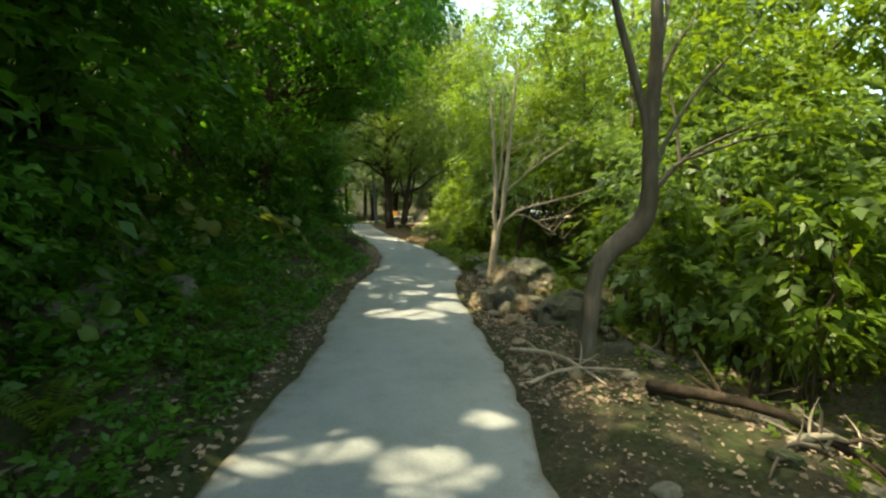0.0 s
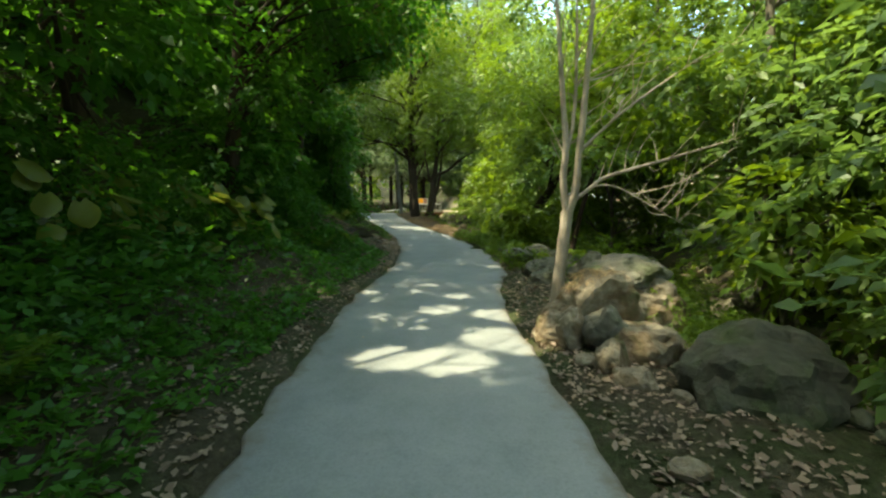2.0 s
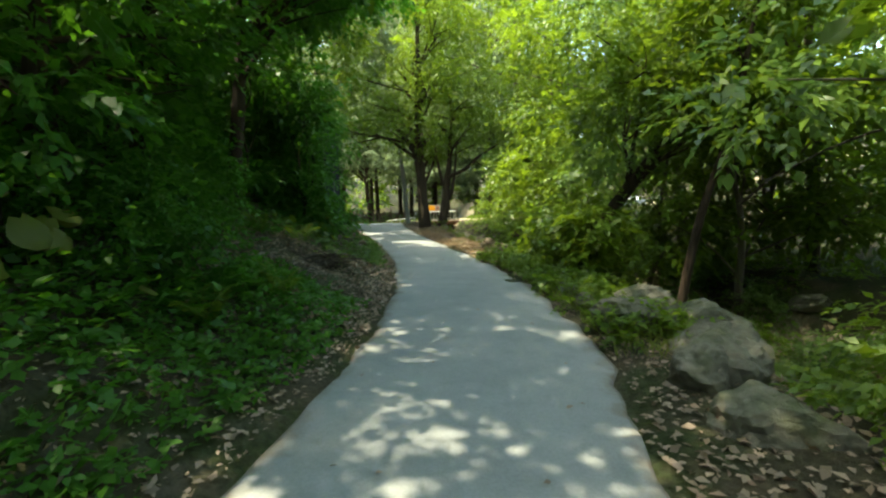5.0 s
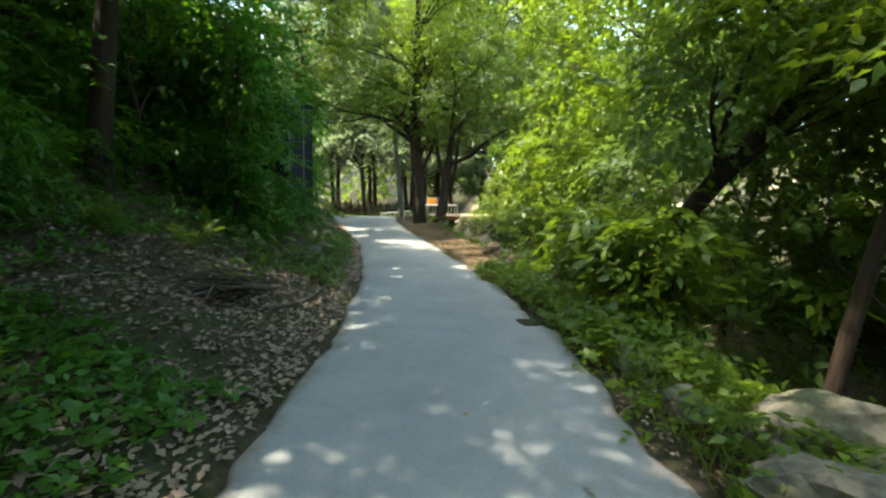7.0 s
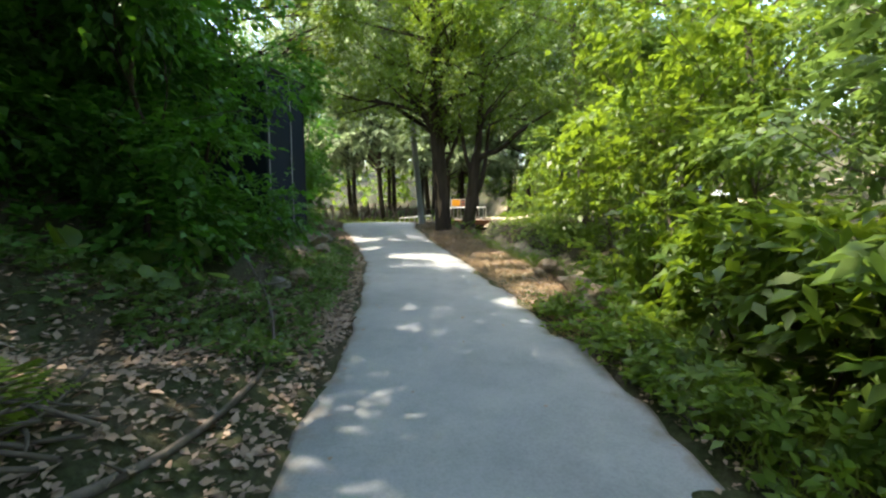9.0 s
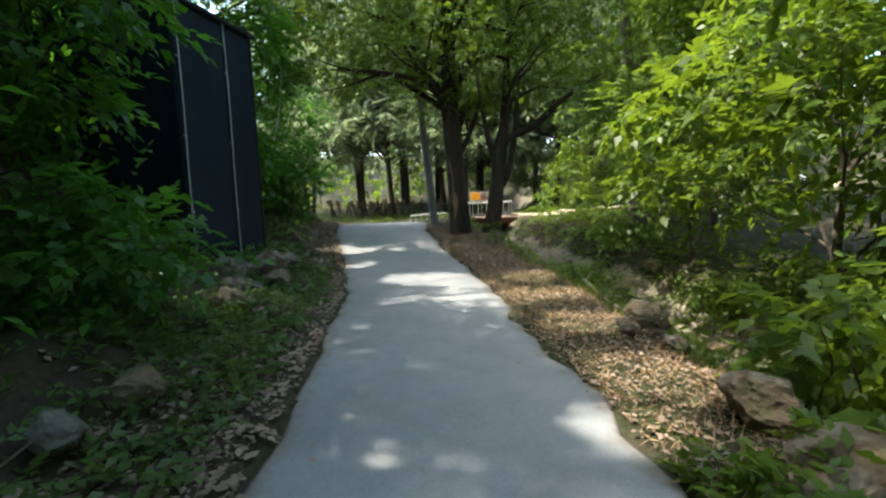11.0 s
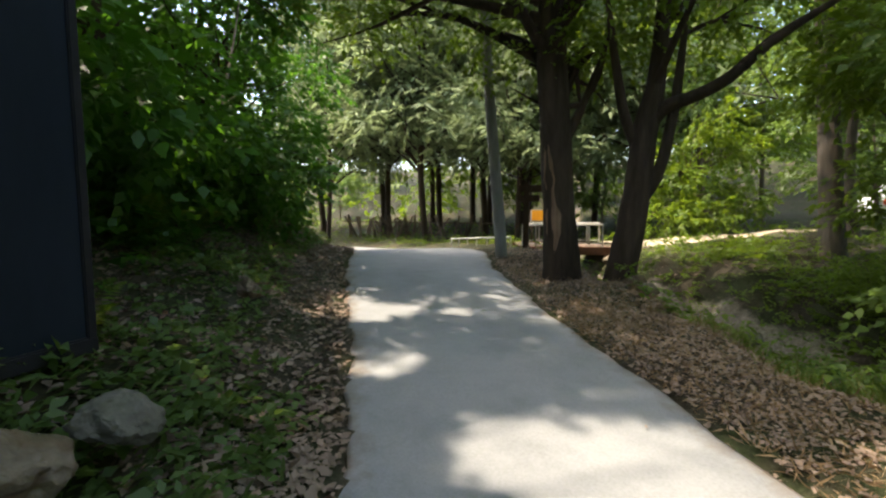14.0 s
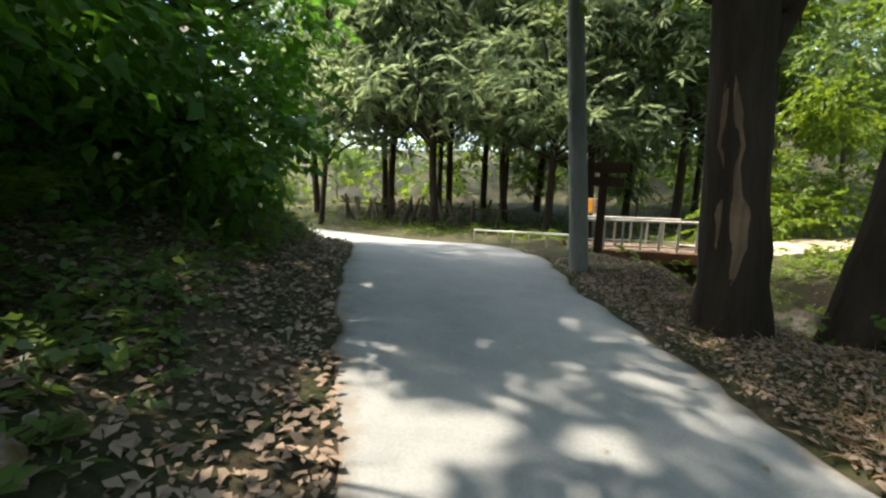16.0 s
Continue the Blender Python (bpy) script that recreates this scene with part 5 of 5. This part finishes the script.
def undergrowth(name, label, bands, mat, leaf, k=5, length=0.16, high=0.16):
    C = []
    for y0, y1, s0, s1, n in bands:
        x, y = span(y0, y1, s0, s1, n, rng)
        # clumps: keep where a slow wave is high
        keep_ = np.sin(x * 2.3 + 1.1 * y) + np.sin(y * 1.7 - 0.8 * x) + rng.normal(0, 0.9, n) > -1.0
        keep_ &= off_track(x, y)
        C.append(np.column_stack([x, y])[keep_])
    C = np.vstack(C)
    z = land(C[:, 0], C[:, 1])
    P = np.column_stack([C, z + rng.uniform(0.02, 1, len(C)) ** 1.6 * high])
    out = rng.normal(0, 1, (len(P), 3)) * [1, 1, 0.25] + [0, 0, 0.35]
    v, f = sprays(P, out, rng, k, length, leaf, 0.6, 0.6)
    tagged(new(name, mesh_of(name, v, f, mat)), label, "undergrowth", kind="stuff")


undergrowth("undergrowth", "low leafy green undergrowth on the shaded bank", [(-2, 14, -3.2, -0.3, 11000), (14, 20, -3.6, -2.1, 900), (13.5, 15.5, -1.8, -0.3, 900)], M_LEAF_DEEP, 0.075)
undergrowth("ground_cover", "low grey-green ground cover among fallen leaves", [(19, 27, -2.6, -0.3, 4000), (27, 36, -3.0, -0.8, 3400)], M_LEAF_PALE, 0.075)
undergrowth("bank_plants", "taller dark green plants covering the shaded bank", [(-2, 14, -4.0, -1.3, 4200), (20, 34, -4.2, -1.8, 2600)], M_LEAF_DEEP, 0.12, 5, 0.26, 0.42)
undergrowth("verge_plants", "bright green plants along the verge and stream", [(13.8, 21, 0.05, 1.3, 2600), (9, 12, 1.6, 6, 900), (1, 9, 4.5, 8, 900), (-1, 6.5, 1.5, 4, 350), (6.5, 9, 1.8, 4, 200), (12, 30, 1.4, 6, 6000), (27, 35, 1.2, 6, 2000), (38.5, 60, -3, 14, 5500), (33, 42, -6, -1, 2500), (28, 44, 2, 14, 5000)], M_LEAF_FRESH, 0.085, 5, 0.2, 0.3)


def blades(name, label, bands, mat, tall, lean=0.5):
    C = []
    for y0, y1, s0, s1, n in bands:
        x, y = span(y0, y1, s0, s1, n, rng)
        C.append(np.column_stack([x, y])[off_track(x, y)])
    C = np.vstack(C)
    P = np.column_stack([C, land(C[:, 0], C[:, 1]) - 0.01])
    D = rng.normal(0, lean, (len(P), 3))
    D[:, 2] = 1
    N = rng.normal(0, 1, (len(P), 3))
    L = tall * rng.uniform(0.5, 1.3, len(P))
    v, f = leaves(P, D, N, L, np.full(len(P), 0.012), 0.1, 0.3)
    tagged(new(name, mesh_of(name, v, f, mat)), label, "grass", kind="stuff")


blades("grass", "tufts of green and yellowing grass on the verge", [(19, 28, 1.2, 2.3, 3500), (13.5, 19, 0.1, 1.2, 2200), (33, 44, 1.4, 4, 1500), (33, 46, -6, -0.5, 4000)], M_GRASS, 0.24)
blades("dry_grass", "flattened dry straw on the sunny verge", [(20, 29, 0.05, 1.9, 13000), (28, 31, 0.2, 1.4, 1600)], M_STRAW, 0.13, 2.6)


def litter(name, label, bands, mat, size=0.066):
    C = []
    for y0, y1, s0, s1, n in bands:
        x, y = span(y0, y1, s0, s1, n, rng)
        C.append(np.column_stack([x, y]))
    C = np.vstack(C)
    P = np.column_stack([C, land(C[:, 0], C[:, 1]) + rng.uniform(0.004, 0.03, len(C))])
    D = rng.normal(0, 1, (len(P), 3)) * [1, 1, 0.22]
    N = rng.normal(0, 0.35, (len(P), 3)) + [0, 0, 1]
    L = size * rng.uniform(0.5, 1.4, len(P))
    v, f = leaves(P, D, N, L, L * 0.6, 0.2, 0.0)
    tagged(new(name, mesh_of(name, v, f, mat)), label, "leaf litter", kind="stuff")


litter("leaf_litter", "brown fallen leaves lying thick along the lane", [(0, 14, -1.0, 0.0, 1800), (14, 21, -2.6, 0.03, 8500), (20, 27, -0.9, 0.03, 4000), (26, 35, -2.2, 0.04, 10500), (5, 14, 0.0, 1.2, 2300), (0, 40, -5, -1, 3000), (0, 34, 1, 5, 2500)], M_LITTER)
litter("verge_litter", "small brown fallen leaves and bark bits on the sunny verge", [(20, 33, -0.02, 2.0, 11000), (26, 32, 0.1, 1.8, 7500)], M_LITTER, 0.045)
litter("bank_litter", "scattered small leaves and bits of bark on bare earth", [(1, 10, 0.05, 4.0, 5200), (6, 14, -1.6, 0.0, 2200), (13.5, 20, 0.0, 0.5, 900)], M_LITTER, 0.04)
# single leaves blown onto the lane
k_ = rng.integers(25, 170, 70)
o_ = rng.uniform(-0.95, 0.95, 70) * ROADLINE[k_, 2]
P = np.column_stack([ROADLINE[k_, 0] + o_, ROADLINE[k_, 1] + rng.uniform(-0.2, 0.2, 70), ROADLINE[k_, 3] + 0.02])
v, f = leaves(P, rng.normal(0, 1, (70, 3)) * [1, 1, 0.1], rng.normal(0, 0.2, (70, 3)) + [0, 0, 1], rng.uniform(0.03, 0.07, 70), rng.uniform(0.02, 0.04, 70), 0.2, 0.0)
tagged(new("lane_leaves", mesh_of("lane_leaves", v, f, M_LITTER)), "a few dry leaves blown onto the lane", "leaf litter", kind="stuff")
# dry grass lying over the boulder
P = []
for q in range(800):
    an, rr = rng.uniform(0, 6.28), rng.uniform(0, 0.34)
    sx_, sy_ = 4.1 + rr * math.cos(an) * 0.9, 9.3 + rr * math.sin(an) * 0.7
    ok_, hit_, _, _ = boulder.ray_cast(boulder.matrix_basis.inverted() @ Vector((sx_, sy_, 5)), Vector((0, 0, -1)))
    if ok_:
        P.append(tuple(boulder.matrix_basis @ hit_ + Vector((0, 0, 0.012))))
P = np.array(P)
v, f = leaves(P, rng.normal(0, 1, (len(P), 3)) * [1, 1, 0.3] + [0, -0.5, -0.3], rng.normal(0, 0.5, (len(P), 3)) + [0, 0, 1], rng.uniform(0.05, 0.14, len(P)), np.full(len(P), 0.009), 0.1, 0.2)
tagged(new("straw_mat", mesh_of("straw_mat", v, f, M_STRAW)), "mat of orange-brown dry grass over the boulder", "dry grass", kind="stuff")

# ---- gaps cut in the canopy so that sun reaches chosen spots on the ground ----
GAPS = np.array([(1.45, 22.7, 0.2, 0.6), (1.05, 24.1, 0.2, 0.6), (0.6, 25.5, 0.2, 0.55), (0.2, 26.6, 0.2, 0.45), (2.0, 4.1, 0, 0.36), (2.55, 4.35, 0, 0.28), (3.2, 4.1, 0, 0.38), (3.65, 4.9, 0, 0.22),
                 (2.05, 8.45, 0, 0.36), (2.65, 8.5, 0, 0.42), (3.1, 9.2, 0, 0.42), (3.5, 9.0, 0, 0.3),
                 (2.26, 10.3, 0, 0.26), (2.5, 11.2, 0, 0.2), (3.1, 10.2, 0, 0.34),
                 (1.2, 21.9, 0.1, 0.4), (-1.85, 26.3, 0.1, 0.52), (-1.2, 26.4, 0.1, 0.58), (-0.75, 26.2, 0.1, 0.45), (-2.25, 25.4, 0.1, 0.28),
                 (-0.55, 25.5, 0.1, 0.35), (-3.35, 27.3, 0.15, 0.42), (-4.15, 28.55, 0.2, 0.42), (-3.75, 28.75, 0.2, 0.3), (-3.07, 28.95, 0.2, 0.16), (-4.45, 29.0, 0.2, 0.24)])
# most leaves cut sunward of these, to brighten rocks, foliage, stream bed and track
BRIGHT = np.array([(4.3, 9.3, 0.6, 0.6), (3.85, 10.6, 1.6, 0.55), (3.9, 10.7, 2.8, 0.6),
                   (6.4, 10.4, 0.2, 0.9), (7.6, 9.0, 0.0, 0.9), (8.3, 7.6, -0.2, 0.9), (7.4, 6.6, 1.8, 1.2), (7.0, 9.2, 2.0, 1.2), (6.4, 11.6, 1.6, 1.1),
                   (4.2, 17.2, 0.6, 0.9), (4.3, 19.4, 1.6, 1.2), (3.9, 21.6, 1.8, 1.2), (3.6, 23.6, 1.8, 1.2), (3.0, 26.0, 1.8, 1.2), (4.6, 15.4, 0.0, 0.7), (7.5, 10.5, 3.2, 1.5), (8.6, 11.5, 4.2, 1.5), (8.0, 8.6, 3.0, 1.4), (5.2, 5.2, 0, 0.8), (6.4, 5.0, 0, 0.9), (7.6, 5.4, 0, 0.9), (3.5, 18.2, 0.8, 0.9), (3.0, 20.6, 1.0, 0.9), (2.4, 16.4, 0, 0.2), (3.0, 14.35, 0, 0.25), (-5.0, 28.2, 0.6, 0.6), (-3.2, 23.0, 0.4, 0.5),
                   (0.8, 38.1, 0.5, 1.3), (2.8, 39.9, 0.5, 1.3), (-1.0, 36.6, 0.5, 0.9)])
# leaves thinned sunward of these, to lift dark bank and stream foliage
SOFT = np.array([(-5.7, 29.6, 0.6, 1.4), (-4.9, 27.6, 0.5, 1.3), (-6.4, 31.5, 0.8, 1.3), (-3.1, 24.4, 0.4, 1.1), (-2.2, 22.2, 0.4, 1.1), (-4.6, 26.0, 0.4, 0.9), (-0.9, 16.4, 0.4, 1.2), (-1.3, 18.6, 0.4, 1.2), (0.2, 14.2, 0.3, 0.8),
                 (6.0, 15.5, 1.5, 1.5), (5.0, 16.6, 1.8, 1.3), (6.5, 18.0, 3.0, 1.5), (5.5, 13.5, 1.2, 1.3), (5.8, 5.8, 0.2, 1.4), (7.2, 7.4, 1.6, 1.5), (5.6, 11.0, 2.2, 1.2),
                 (-5.6, 29.0, 0.5, 1.2), (-6.2, 30.6, 0.6, 1.2), (-3.6, 25.2, 0.4, 1.2), (-2.6, 23.2, 0.4, 1.2),
                 (0.3, 12.0, 5.0, 1.3), (0.8, 10.0, 4.8, 1.2), (-0.2, 15.0, 5.5, 1.4), (-1.5, 19.0, 4.5, 1.6), (-2.0, 17.0, 3.6, 1.5), (-2.5, 20.5, 3.0, 1.2), (-1.4, 17.6, 2.2, 1.2), (-1.0, 18.4, 0.5, 1.3)])
SUNWARD = np.array(toward)
rng = np.random.default_rng(77)


# removes the leaves that stand between the sun and the listed places
def open_canopy(ob, world):
    me = ob.data
    co = np.empty(len(me.vertices) * 3, np.float32)
    me.vertices.foreach_get("co", co)
    co = co.reshape(-1, 4, 3)
    mid = co.mean(1) @ np.array(world.to_3x3()).T + np.array(world.translation)
    drop = np.zeros(len(mid), bool)
    for gaps, share in ((GAPS, 1.0), (BRIGHT, 0.75), (SOFT, 0.45)):
        ragged_edge = rng.uniform(0.75, 1.2, len(mid))
        for x, y, z, r in gaps:
            v = mid - (x, y, z)
            up = v @ SUNWARD
            d = np.linalg.norm(v - up[:, None] * SUNWARD, axis=1)
            drop |= (up > 1.3 * r + 1.2) & (d < r * ragged_edge) & (rng.uniform(0, 1, len(mid)) < share)
    if drop.any() and not drop.all():
        left = co[~drop].reshape(-1, 3)
        ob.data = mesh_of(me.name, left, np.arange(len(left)).reshape(-1, 4), me.materials[0])


for ob in [o for o in scene.objects if o.type == "MESH" and o.name.split(".")[0] in ("crown", "thicket")]:
    open_canopy(ob, (ob.parent.matrix_basis if ob.parent else Matrix()) @ ob.matrix_basis)
